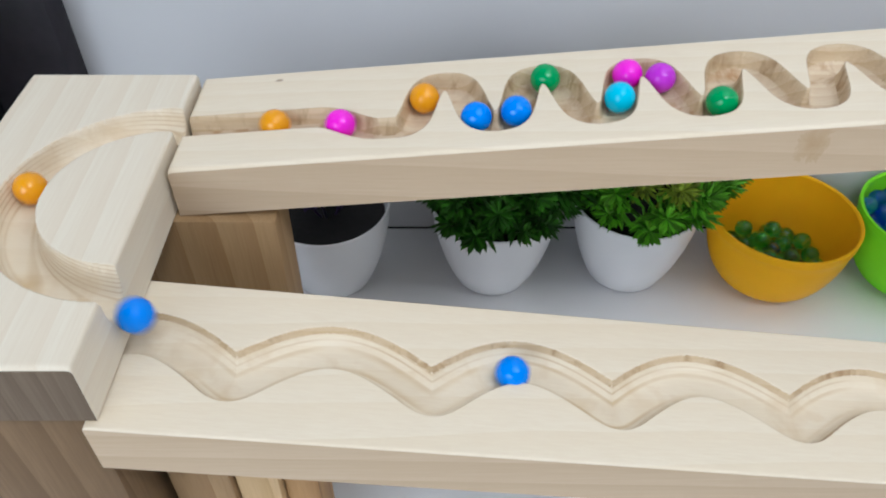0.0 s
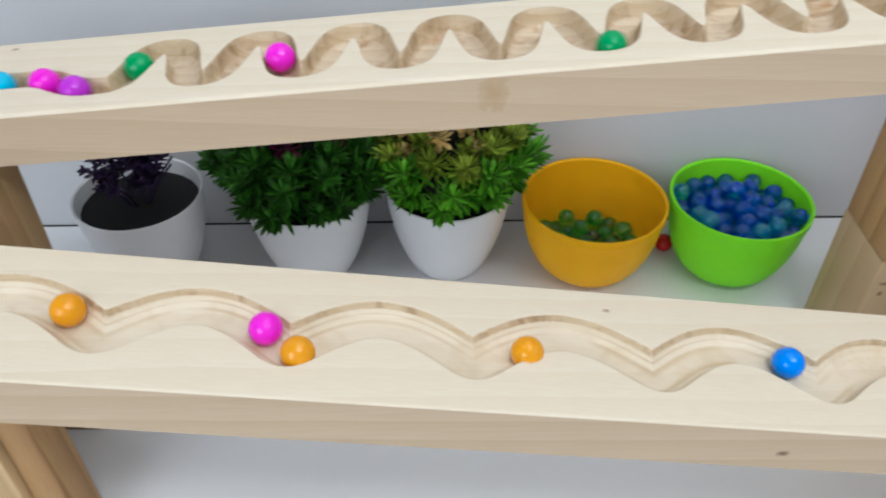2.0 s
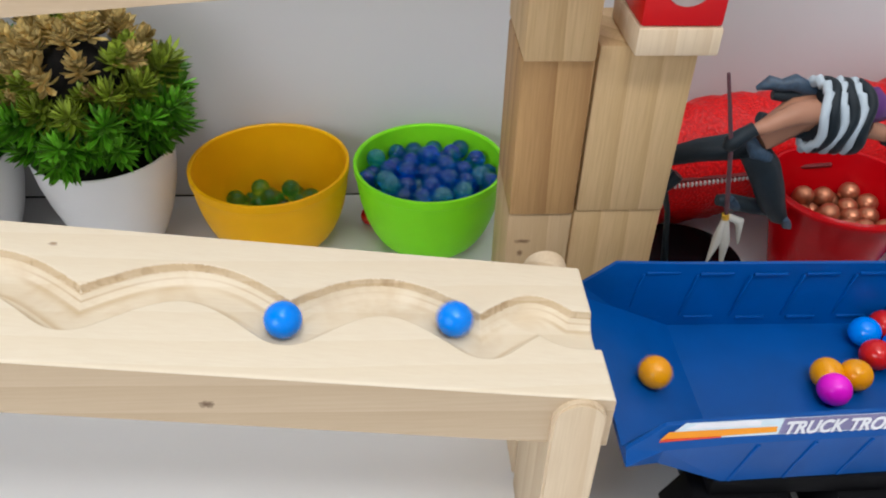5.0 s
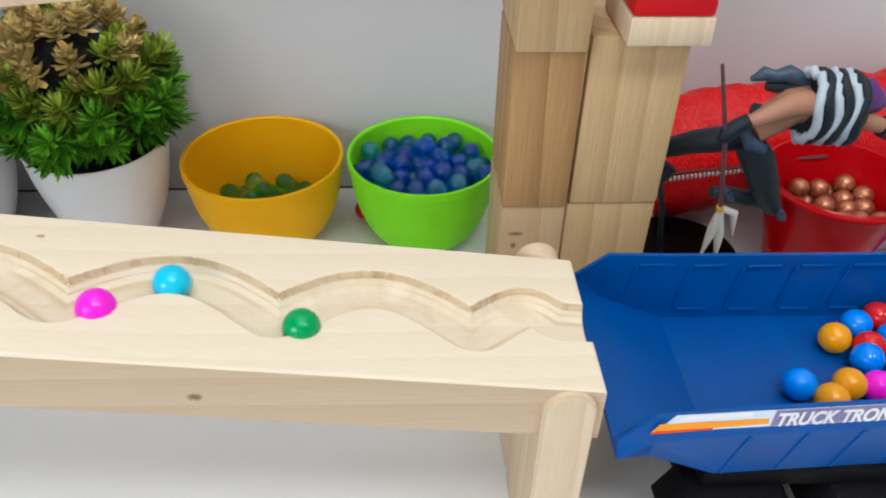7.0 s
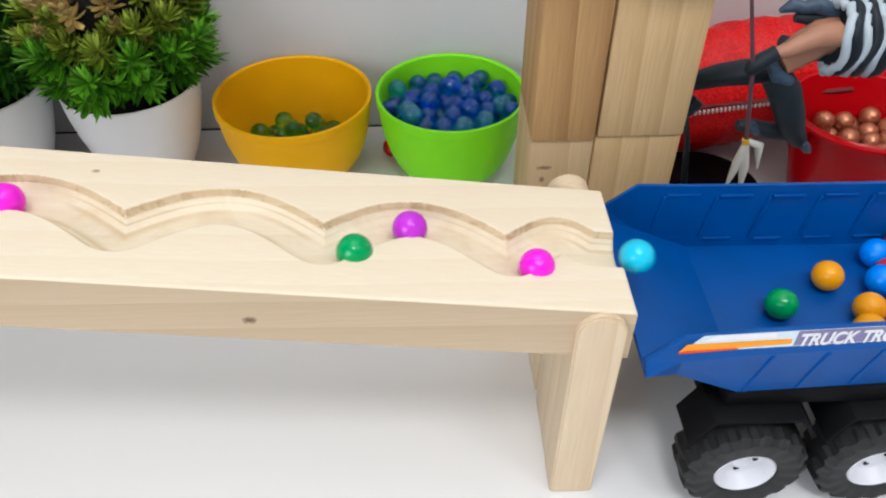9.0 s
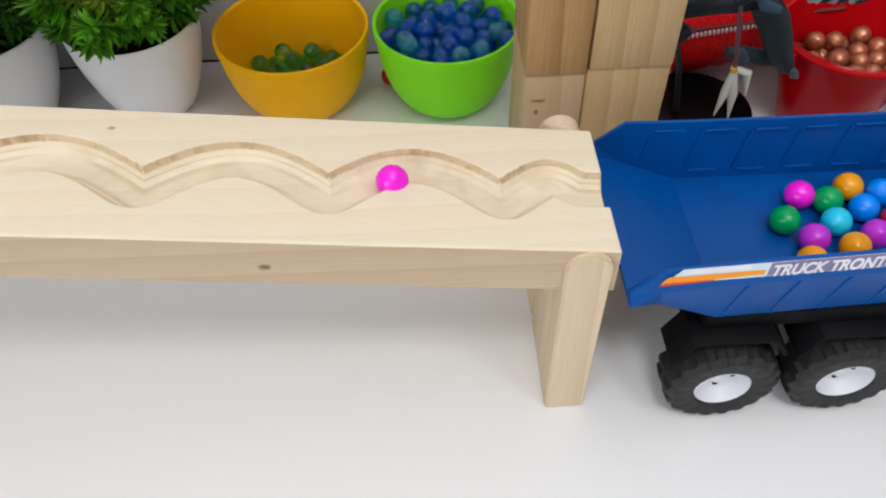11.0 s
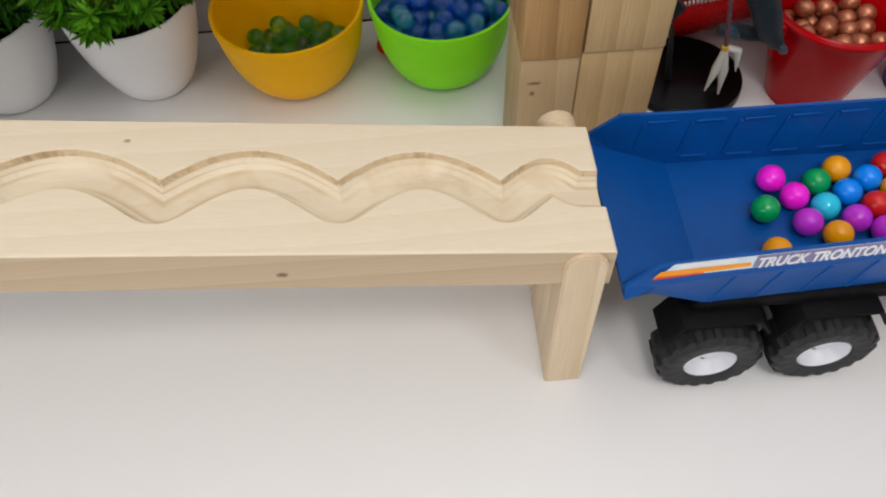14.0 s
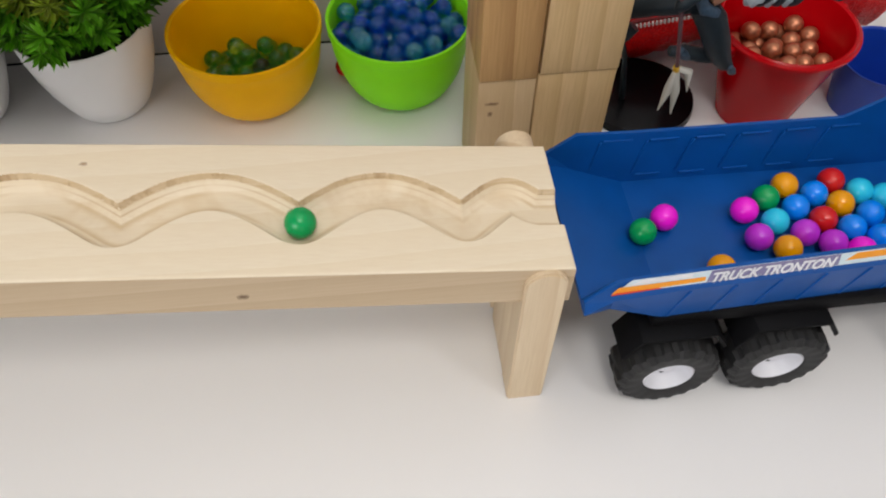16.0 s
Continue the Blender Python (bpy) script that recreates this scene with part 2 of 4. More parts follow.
def tube(points, radius, n=10):
    """A round rod along points; radius one number or one a point."""
    bm = bmesh.new()
    pts = [Vector(p) for p in points]
    rows = []
    for i, p in enumerate(pts):
        d = (pts[min(i + 1, len(pts) - 1)] - pts[max(i - 1, 0)]).normalized()
        a = d.orthogonal().normalized()
        b = d.cross(a)
        if rows:
            a = (last - d * last.dot(d)).normalized()
            b = d.cross(a)
        last = a
        r = radius[i] if isinstance(radius, (list, tuple)) else radius
        rows.append([bm.verts.new(p + (a * math.cos(2 * math.pi * k / n) + b * math.sin(2 * math.pi * k / n)) * r) for k in range(n)])
    for a, b in zip(rows, rows[1:]):
        for k in range(n):
            bm.faces.new((a[k], a[(k + 1) % n], b[(k + 1) % n], b[k]))
    bm.faces.new(rows[0][::-1])
    bm.faces.new(rows[-1])
    return bm


def join(*bms):
    out = bmesh.new()
    for b in bms:
        me = bpy.data.meshes.new("tmp")
        b.to_mesh(me)
        b.free()
        out.from_mesh(me)
        bpy.data.meshes.remove(me)
    return out


def empty(name, where=(0, 0, 0), turn=0):
    ob = new(name)
    ob.empty_display_size = 0.01
    ob.matrix_world = pose(*where, 0, 0, turn)
    return ob


# ---- the marble track's lines ----
BALL = 0.0087
LOW_SLOPE, UP_SLOPE = math.tan(radians(7.1)), math.tan(radians(4.8))
LOW_X0, LOW_X1, LOW_Y0, LOW_Y1, LOW_Z0 = -0.156, 0.509, 0.1900, 0.280, 0.230
UP_X0, UP_X1, UP_Y0, UP_Y1, UP_Z0 = -0.1435, 0.535, 0.3285, 0.4215, 0.263
TROUGHS = [-0.190, -0.0998, -0.0053, 0.0849, 0.1775, 0.274, 0.365, 0.4535, 0.535]
LOW_W, LOW_D, UP_W, UP_D, COR_W = 0.0132, 0.0092, 0.0095, 0.0115, 0.0113
COR_X, COR_Y, COR_R, COR_TOP = -0.1495, 0.3045, 0.0640, 0.268


def low_top(x):
    return LOW_Z0 - LOW_SLOPE * (x - LOW_X0)


def up_top(x):
    return UP_Z0 + UP_SLOPE * (x - UP_X0)


def scallop(k, soft):
    """Arches from whole number to whole number, 0 at the ends and 1 in the middle, with the meeting points a little rounded."""
    return (np.sqrt(np.sin(np.pi * k) ** 2 + soft) - math.sqrt(soft)) / (math.sqrt(1 + soft) - math.sqrt(soft))


def low_y(x):
    y = 0.2225 + 0.0230 * scallop(np.interp(x, TROUGHS, range(len(TROUGHS))), 0.006)
    s = np.clip((x - 0.478) / 0.018, 0, 1)
    s = s * s * (3 - 2 * s)
    return y * (1 - s) + 0.2330 * s


def up_y(x):
    y = 0.3752 + 0.0215 * np.tanh(1.8 * np.cos(2 * np.pi * (x - 0.001) / 0.056)) / math.tanh(1.8)
    s = np.clip((x + 0.0705) / 0.036, 0, 1)
    s = s * s * (3 - 2 * s)
    return 0.3690 * (1 - s) + np.where(x < -0.027, 0.3537, y) * s


def track_line():
    """The line of a rolling ball's centre, from the high end of the upper beam to the low end of the lower beam, and its length so far along the groove's middle."""
    xs = np.arange(UP_X1, UP_X0, -0.0008)
    up = np.stack([xs, up_y(xs), up_top(xs) - UP_D + BALL], 1)
    a = np.radians(np.linspace(90, 270, 120))
    f = (a - a[0]) / np.pi
    r = COR_R + 0.002
    cor = np.stack([COR_X + r * np.cos(a), COR_Y + r * np.sin(a), (COR_TOP - 0.0130 + BALL) * (1 - f) + (COR_TOP - 0.0190 + BALL) * f], 1)
    xs = np.arange(COR_X + 0.028, LOW_X1 + 0.004, 0.0008)
    side = low_y(xs - 0.010) - 0.2350
    mid = np.stack([xs, 0.2325 + 0.85 * side, low_top(xs)], 1)
    low = np.stack([xs, 0.2312 + 1.12 * side, low_top(xs) - LOW_D + BALL - 0.0010], 1)
    run = np.concatenate([up, cor, mid])
    s = np.concatenate([[0], np.cumsum(np.linalg.norm(np.diff(run, axis=0), axis=1))])
    return np.concatenate([up, cor, low]), s


TRACK, TRACK_S = track_line()


def carved(name, xs, ys, top, bottom, depth, mat, cut_mat, parent=None, end_mat=None, edge=0.0022, steep_mat=None):
    """A board with a carved upper face: a grid whose height is top(x) less depth(x, y), closed by sides and a base."""
    nx, ny = len(xs), len(ys)
    gx, gy = np.meshgrid(xs, ys, indexing="ij")
    deep = depth(gx, gy)
    z = top(gx) - deep
    for d in (gx - xs[0], xs[-1] - gx, gy - ys[0], ys[-1] - gy):
        t = np.clip(1 - d / edge, 0, 1)
        z -= edge * (1 - np.sqrt(1 - t * t * 0.98))
    base = bottom(gx)
    verts = np.concatenate([np.stack([gx, gy, z], -1).reshape(-1, 3), np.stack([gx, gy, base], -1).reshape(-1, 3)])
    idx = np.arange(nx * ny).reshape(nx, ny)
    top_f = np.stack([idx[:-1, :-1], idx[1:, :-1], idx[1:, 1:], idx[:-1, 1:]], -1).reshape(-1, 4)
    off = nx * ny
    ring = np.concatenate([idx[:, 0], idx[-1, 1:], idx[-2::-1, -1], idx[0, -2:0:-1]])
    nxt = np.roll(ring, -1)
    side = np.stack([ring, ring + off, nxt + off, nxt], -1)
    used = np.concatenate([np.arange(off), ring + off])
    remap = -np.ones(2 * off, int)
    remap[used] = np.arange(len(used))
    ob = mesh_ob(name, verts[used], np.concatenate([remap[top_f], remap[side]]).tolist() + [remap[ring + off][::-1].tolist()], mat, parent)
    ob.data.polygons.foreach_set("use_smooth", [True] * len(top_f) + [False] * (len(side) + 1))
    ob.data.materials.append(cut_mat)
    if end_mat:
        ob.data.materials.append(end_mat)
    mean = (deep[:-1, :-1] + deep[1:, :-1] + deep[1:, 1:] + deep[:-1, 1:]).reshape(-1) / 4
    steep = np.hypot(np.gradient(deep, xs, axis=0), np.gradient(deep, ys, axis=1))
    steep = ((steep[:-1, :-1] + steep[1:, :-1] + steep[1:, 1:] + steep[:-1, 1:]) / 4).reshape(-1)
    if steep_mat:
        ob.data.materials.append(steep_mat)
    # Steep groove walls and the front side take woods with shade in their colour.
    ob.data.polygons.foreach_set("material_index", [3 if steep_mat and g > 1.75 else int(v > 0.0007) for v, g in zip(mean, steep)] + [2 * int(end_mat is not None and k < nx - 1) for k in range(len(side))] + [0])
    return ob


def line_distance(gx, gy, line, reach):
    """Distance of grid points from a polyline sampled finely, worked out column by column."""
    d = np.full(gx.shape, 1.0)
    for i in range(gx.shape[0]):
        near = line[np.abs(line[:, 0] - gx[i, 0]) < reach]
        if len(near):
            d[i] = np.sqrt(((gx[i, :, None] - near[None, :, 0]) ** 2 + (gy[i, :, None] - near[None, :, 1]) ** 2).min(1))
    return d


def round_cut(d, w, deep):
    """A cut with a rounded floor and steep sides."""
    return deep * np.sqrt(np.clip(1 - (np.minimum(d, w) / w) ** 4.0, 0, 1))


def dish_cut(d, behind, w, deep):
    """A cut with a nearly flat floor, an upright near side and a hollowed, leaning far side."""
    f = np.minimum(d, w) / w
    return deep * np.where(behind, np.clip(1 - f ** 3.4, 0, 1) ** 0.9, np.clip(1 - f ** 3.6, 0, 1) ** 0.9)


def lower_beam():
    thing = empty("lower_track_beam")
    xs = np.linspace(LOW_X0, LOW_X1, 1500)
    ys = np.linspace(LOW_Y0, LOW_Y1, 300)
    lx = np.arange(LOW_X0 - 0.02, LOW_X1 + 0.03, 0.0006)
    line = np.stack([lx, low_y(lx)], 1)
    carved("beam", xs, ys, low_top, lambda x: low_top(x) - 0.0315, lambda gx, gy: dish_cut(line_distance(gx, gy, line, 0.02), gy > low_y(gx), LOW_W, LOW_D), PINE_LOW, ROUTED, thing, FRONT_SHADED, edge=0.0012, steep_mat=SINGED_SHADED)
    return tagged(thing, "pale pine beam with a carved wavy marble groove, sloping gently", "marble track")


def upper_beam():
    thing = empty("upper_track_beam")
    xs = np.linspace(UP_X0 - 0.0035, UP_X1, 1400)
    ys = np.linspace(UP_Y0, UP_Y1, 190)
    lx = np.arange(UP_X0 - 0.02, UP_X1 + 0.02, 0.0003)
    line = np.stack([lx, up_y(lx)], 1)
    carved("beam", xs, ys, up_top, lambda x: up_top(x) - 0.0318, lambda gx, gy: round_cut(line_distance(gx, gy, line, 0.0115), UP_W, UP_D + 0.0012), PINE_SPOT, BURNT, thing, FRONT_SHADED_SPOT, steep_mat=SINGED_SHADED)
    return tagged(thing, "pale pine beam with a deep winding marble groove", "marble track")


def corner_block():
    thing = empty("corner_track_block")
    xs = np.linspace(-0.250, -0.1495, 180)
    ys = np.linspace(0.193, 0.418, 380)
    a = np.radians(np.linspace(60, 300, 500))
    line = np.stack([COR_X + COR_R * np.cos(a), COR_Y + COR_R * np.sin(a)], 1)

    def cut(gx, gy):
        ang = np.arctan2(gy - COR_Y, gx - COR_X - 1e-6)
        f = np.clip((np.mod(ang, 2 * np.pi) - np.pi / 2) / np.pi, 0, 1)
        d = np.abs(np.hypot(gx - COR_X, gy - COR_Y) - COR_R)
        deep = 0.0130 * (1 - f) + 0.0190 * f
        return round_cut(d, COR_W, 1.0) * deep

    carved("block", xs, ys, lambda x: COR_TOP + 0 * x, lambda x: 0.2315 + 0 * x, cut, PINE_Y, ROUTED, thing, END_GRAIN_SHADED)
    return tagged(thing, "pale wooden corner block with a curved marble groove", "marble track")


# ---- the room ----
def slab(name, x0, y0, z0, x1, y1, z1, mat, label):
    ob = part(name, box(x1 - x0, y1 - y0, z1 - z0, 0, (x0, y0, z0)), mat, smooth=False)
    return tagged(ob, label, kind="structure")


LEDGE = -0.017
slab("floor", -2.0, -1.6, -0.05, 2.2, 0.372, 0.0, WHITE_TOP, "white glossy laminate table surface")
slab("floor_back", -2.0, 0.372, -0.05, 2.2, 0.595, LEDGE, WHITE_TOP, "white laminate table surface along the wall")
slab("wall_north", -2.0, 0.595, -0.05, 2.2, 0.67, 2.2, WALL, "white painted wall")
slab("wall_south", -2.0, -1.7, -0.05, 2.2, -1.6, 2.2, WALL, "white painted wall")
slab("wall_west", -2.1, -1.7, -0.05, -2.0, 0.67, 2.2, WALL, "white painted wall")
slab("wall_east", 2.2, -1.7, -0.05, 2.3, 0.67, 2.2, WALL, "white painted wall")
slab("ceiling", -2.1, -1.7, 2.2, 2.3, 0.67, 2.3, WALL, "white painted ceiling")
slab("trim", -2.0, 0.5932, LEDGE, 2.2, 0.595, LEDGE + 0.0008, BLACK, "thin dark joint between table and wall")

# ---- the track ----
lower_beam()
upper_beam()
corner_block()


def post(name, x0, y0, z0, sx, sy, sz, mat, label, bevel=0.002):
    bm = box(sx, sy, sz, bevel)
    ob = part(name, bm, mat)
    ob.matrix_world = pose(x0, y0, z0)
    return tagged(ob, label, "wooden block")


post("wooden_block", -0.262, 0.196, 0.0, 0.106, 0.05, 0.2305, DARK_Z, "dark brown upright wooden block under the corner piece")
post("wooden_block", -0.150, 0.222, 0.0, 0.0335, 0.040, 0.190, BROWN_Z, "brown upright wooden block under the lower beam")
post("wooden_block", -0.1160, 0.226, 0.0, 0.024, 0.036, 0.188, PINE_Z, "pale upright wooden block under the lower beam")
post("wooden_block", -0.0915, 0.232, 0.0, 0.020, 0.030, 0.1855, TAN_Z, "narrow tan upright wooden block under the lower beam")
post("wooden_block", -0.190, 0.324, 0.0, 0.097, 0.034, 0.2305, BROWN_Z, "brown upright wooden block under the upper beam")
post("wooden_block", 0.4857, 0.380, LEDGE, 0.0425, 0.065, 0.1275, PINE_KNOTTY, "light wooden building block at the tower foot")
post("wooden_block", 0.4857, 0.378, 0.1107, 0.0425, 0.065, 0.108, TAN_Z, "tan upright wooden building block in the tower")
post("wooden_block", 0.4857, 0.374, 0.219, 0.0415, 0.070, 0.060, PINE_Z, "light wooden building block under the upper beam")
post("wooden_block", 0.5295, 0.384, LEDGE, 0.0590, 0.060, 0.1275, PINE_Z, "light wooden building block at the tower foot")
post("wooden_block", 0.5302, 0.382, 0.1107, 0.0583, 0.060, 0.1150, PINE_Z, "light upright wooden building block in the tower")
post("wooden_block", 0.5455, 0.366, 0.2259, 0.0475, 0.058, 0.0165, LEG_Z, "thin light wooden tile on the tower")


def red_block():
    thing = empty("red_block", (0.5465, 0.367, 0.2426))
    part("body", box(0.0455, 0.0455, 0.0455, 0.002), RED, thing)
    part("disc", lathe([(0, -0.0006), (0.0135, -0.0006), (0.0135, 0.0004), (0, 0.0006)], 28, pose(0.0228, -0.0002, 0.0250, 90)), plain("grey_spot", (0.42, 0.34, 0.31), 0.5), thing, "round pale grey spot")
    tagged(thing, "red wooden cube with a round grey spot", "toy block")


red_block()


def leg(y0, sy, deep):
    top = low_top(0.493) - 0.001
    bm = bmesh.new()
    prof = [(0, 0), (0.024, 0)] + [(0.012 + 0.012 * math.cos(a), top - 0.012 + 0.012 * math.sin(a)) for a in np.linspace(0, math.pi, 13)]
    f = bm.faces.new([bm.verts.new((x, 0, z)) for x, z in prof])
    e = bmesh.ops.extrude_face_region(bm, geom=[f])
    bmesh.ops.translate(bm, vec=(0, sy, 0), verts=[v for v in e["geom"] if isinstance(v, bmesh.types.BMVert)])
    bmesh.ops.bevel(bm, geom=[x for x in bm.edges if x.calc_face_angle(0) > 1.0], offset=0.001, segments=2, affect="EDGES")
    low = low_top(0.493) - 0.0385
    bm = join(bm, box(0.0235, deep, low, 0.001, (0.0004, 0.006 if y0 < 0.2 else sy - deep - 0.001, 0)))
    ob = part("support_post", bm, LEG_Z)
    ob.matrix_world = pose(0.4815, y0, 0)
    return tagged(ob, "pale pine leg with a rounded top holding the lower beam", "wooden leg", "legs of the lower beam")


leg(0.1865, 0.020, 0.060)
leg(0.2745, 0.020, 0.034)

# ---- pots and bowls ----
def leaf_blade(bm, base, d, length, width, curl):
    """A fleshy pointed leaf: a keeled blade that is widest past its middle and bends up towards its tip."""
    d = d.normalized()
    side = d.cross(Vector((0, 0, 1)))
    side = side.normalized() if side.length > 1e-3 else Vector((1, 0, 0))
    up = side.cross(d)
    a = bm.verts.new(base)
    rows = []
    for f, w in ((0.35, 0.75), (0.72, 1.0)):
        q = base + d * length * f + up * curl * length * f * f
        rows.append((bm.verts.new(q + side * width * w + up * width * 0.25), bm.verts.new(q - up * width * 0.35), bm.verts.new(q - side * width * w + up * width * 0.25)))
    tip = bm.verts.new(base + d * length + up * curl * length)
    (l, c, r), (l2, c2, r2) = rows
    for f in ((a, c, l), (a, r, c), (l, c, c2, l2), (c, r, r2, c2), (l2, c2, tip), (c2, r2, tip)):
        bm.faces.new(f)


def sprig(bm, foot, axis, size, rows, a_row, slim, rnd):
    """A rosette: rows of leaves round an axis, open below and closed towards the tip."""
    axis = axis.normalized()
    u = axis.orthogonal().normalized()
    v = axis.cross(u)
    for i in range(rows):
        f = i / max(1, rows - 1)
        for k in range(a_row):
            a = 2 * math.pi * (k + 0.5 * (i % 2)) / a_row + rnd.uniform(-0.25, 0.25)
            out = u * math.cos(a) + v * math.sin(a)
            lean = 0.25 + 1.0 * f + rnd.uniform(-0.12, 0.12)
            leaf_blade(bm, foot + axis * size * 0.75 * f, out + axis * lean, size * rnd.uniform(0.62, 0.85) * (1 - 0.25 * f), size * slim * rnd.uniform(0.85, 1.15), rnd.uniform(0.05, 0.30))


def leafy(name, color, vary):
    m, nt, b = nodes_of(name)
    geo = nt.nodes.new("ShaderNodeNewGeometry")
    link(nt, ramp(nt, geo.outputs["Random Per Island"], [(0, tuple(c * (1 - vary) for c in color)), (0.6, color), (1, tuple(min(1, c * (1 + vary)) for c in color))]), b.inputs["Base Color"])
    b.inputs["Roughness"].default_value = 0.5
    b.inputs["Subsurface Weight"].default_value = 0.0
    return m


LEAF = leafy("plastic_leaf", (0.135, 0.40, 0.016), 0.6)
LEAF_OLIVE = leafy("olive_leaf", (0.32, 0.42, 0.040), 0.55)
LEAF_DEEP = leafy("deep_green_leaf", (0.045, 0.17, 0.010), 0.6)
BLOOM_TAN = leafy("tan_bloom", (0.66, 0.50, 0.19), 0.45)
BLOOM_PURPLE = leafy("purple_bloom", (0.13, 0.012, 0.055), 0.6)
BLOOM_DARK = leafy("violet_bloom", (0.030, 0.012, 0.060), 0.6)


def pot_plant(x, y, bloom, between, label, seed, leaf=True):
    rnd = random.Random(seed)
    thing = empty("potted_plant", (x, y, 0))
    prof = [(0, LEDGE), (0.026, LEDGE), (0.0295, LEDGE + 0.0012), (0.0350, LEDGE + 0.0070), (0.0408, 0.003), (0.0462, 0.018), (0.0510, 0.036), (0.0545, 0.055), (0.0565, 0.0755), (0.0557, 0.0768), (0.0543, 0.0755), (0.0515, 0.0600), (0, 0.0560)]
    part("pot", lathe(prof, 64), POT, thing)
    part("soil", lathe([(0.0520, 0.0620), (0.03, 0.0650), (0, 0.0670)], 24), SOIL_AND_SHADE, thing)
    green, mixed, top = bmesh.new(), bmesh.new(), bmesh.new()

    def put(bm, el, a, rad, size, rows, a_row, slim):
        el = radians(el)
        d = Vector((math.cos(a) * math.cos(el), math.sin(a) * math.cos(el), math.sin(el)))
        foot = Vector((d.x * rad, d.y * rad, 0.083 + d.z * rad * 1.45))
        if y + foot.y + size * 0.9 * d.y < 0.590:
            sprig(bm, foot, d + Vector((0, 0, 0.15)), size, rows, a_row, slim, rnd)

    if leaf:
        for ring, (el, n, rad, size) in enumerate(((9, 14, 0.046, 0.031), (21, 14, 0.053, 0.033), (34, 13, 0.054, 0.032))):
            for k in range(n):
                put(green if ring < 2 else mixed, el + rnd.uniform(-5, 5), 2 * math.pi * (k + 0.5 * ring) / n + rnd.uniform(-0.12, 0.12), rad * rnd.uniform(0.9, 1.1), size * rnd.uniform(0.85, 1.1), 6, 11, 0.068)
        for el, n, rad, size in ((44, 12, 0.060, 0.019), (55, 10, 0.063, 0.018), (66, 8, 0.066, 0.018), (78, 6, 0.067, 0.017), (90, 1, 0.068, 0.017), (38, 9, 0.055, 0.017)):
            for k in range(n):
                put(top if rnd.random() < 0.68 else mixed, el + rnd.uniform(-4, 4), 2 * math.pi * k / n + rnd.uniform(-0.3, 0.3), rad * rnd.uniform(0.9, 1.06), size * rnd.uniform(0.9, 1.15), 5, 7, 0.15)
        part("leaves", green, LEAF if between is LEAF_OLIVE else LEAF_DEEP, thing, "rosettes of pointed green plastic leaves", smooth=False)
        part("upper_leaves", mixed, between, thing, smooth=False)
        # Added near-black body: paints the deep shade between the leaves.
        part("shade_core", lathe([(0, 0.066), (0.030, 0.068), (0.040, 0.085), (0.043, 0.115), (0.034, 0.150), (0.015, 0.168), (0, 0.170)], 20), SOIL_AND_SHADE, thing, "added dark body for the shade between the leaves")
    else:
        for k in range(60):
            put(top, rnd.uniform(15, 85), rnd.uniform(0, 6.28), rnd.uniform(0.012, 0.034), 0.013, 3, 6, 0.15)
    part("blossoms", top, bloom, thing, "dense small blossoms", smooth=False)
    for k in range(9):
        a = 2.4 * k
        part("stem", tube([(0.008 * math.cos(a), 0.008 * math.sin(a), 0.064), (0.02 * math.cos(a), 0.02 * math.sin(a), 0.085), (0.036 * math.cos(a), 0.036 * math.sin(a), 0.105)], 0.001, 5), LEAF if leaf else bloom, thing)
    tagged(thing, label, "potted plant", "potted plants by the wall")


pot_plant(-0.1030, 0.524, BLOOM_DARK, BLOOM_DARK, "white pot with dark violet artificial flowers", 1, False)
pot_plant(0.0465, 0.528, BLOOM_PURPLE, LEAF_DEEP, "white pot with green leaves and dark purple blossoms", 2)
pot_plant(0.1730, 0.532, BLOOM_TAN, LEAF_OLIVE, "white pot with green leaves and tan blossoms", 3)


def bowl_line(r, h):
    """Outer radius and height of a bowl's side, from its foot to its lip."""
    f = np.linspace(0, 1, 15) * math.pi / 2
    return 0.025 + (r - 0.025) * np.sin(f) ** 0.85, h * (1 - np.cos(f)) ** 0.95


def bowl(x, y, r, h, mat, label):
    rs, zs = bowl_line(r, h)
    out = [(0, 0)] + [(float(p), float(q)) for p, q in zip(rs, zs)]
    t = 0.0018
    inner = [(max(0, a - t), b + t) for a, b in out[1:-1]]
    prof = out[:-1] + [(r, h - 0.008), (r + 0.0012, h - 0.007), (r + 0.0014, h), (r - 0.0006, h + 0.0004), (r - t, h - 0.001)] + inner[::-1] + [(0, t)]
    ob = part("bowl", lathe(prof, 64), mat)
    ob.matrix_world = pose(x, y, LEDGE)
    return tagged(ob, label, "bowl", "bowls of glass marbles")


YELLOW_BOWL, GREEN_BOWL = (0.3065, 0.5270, 0.0648, 0.0785), (0.4395, 0.5240, 0.0620, 0.0805)
bowl(*YELLOW_BOWL, YELLOW, "yellow plastic bowl with a few green marbles")
bowl(*GREEN_BOWL, GREEN, "lime green plastic bowl heaped with blue marbles")


# ---- glass marbles, beads and painted balls ----
def ball_mesh(name, mat, r=BALL, seg=24):
    bm = bmesh.new()
    bmesh.ops.create_uvsphere(bm, u_segments=seg, v_segments=seg * 2 // 3, radius=r)
    me = bpy.data.meshes.new(name)
    for f in bm.faces:
        f.smooth = True
    bm.to_mesh(me)
    bm.free()
    me.materials.append(mat)
    return me


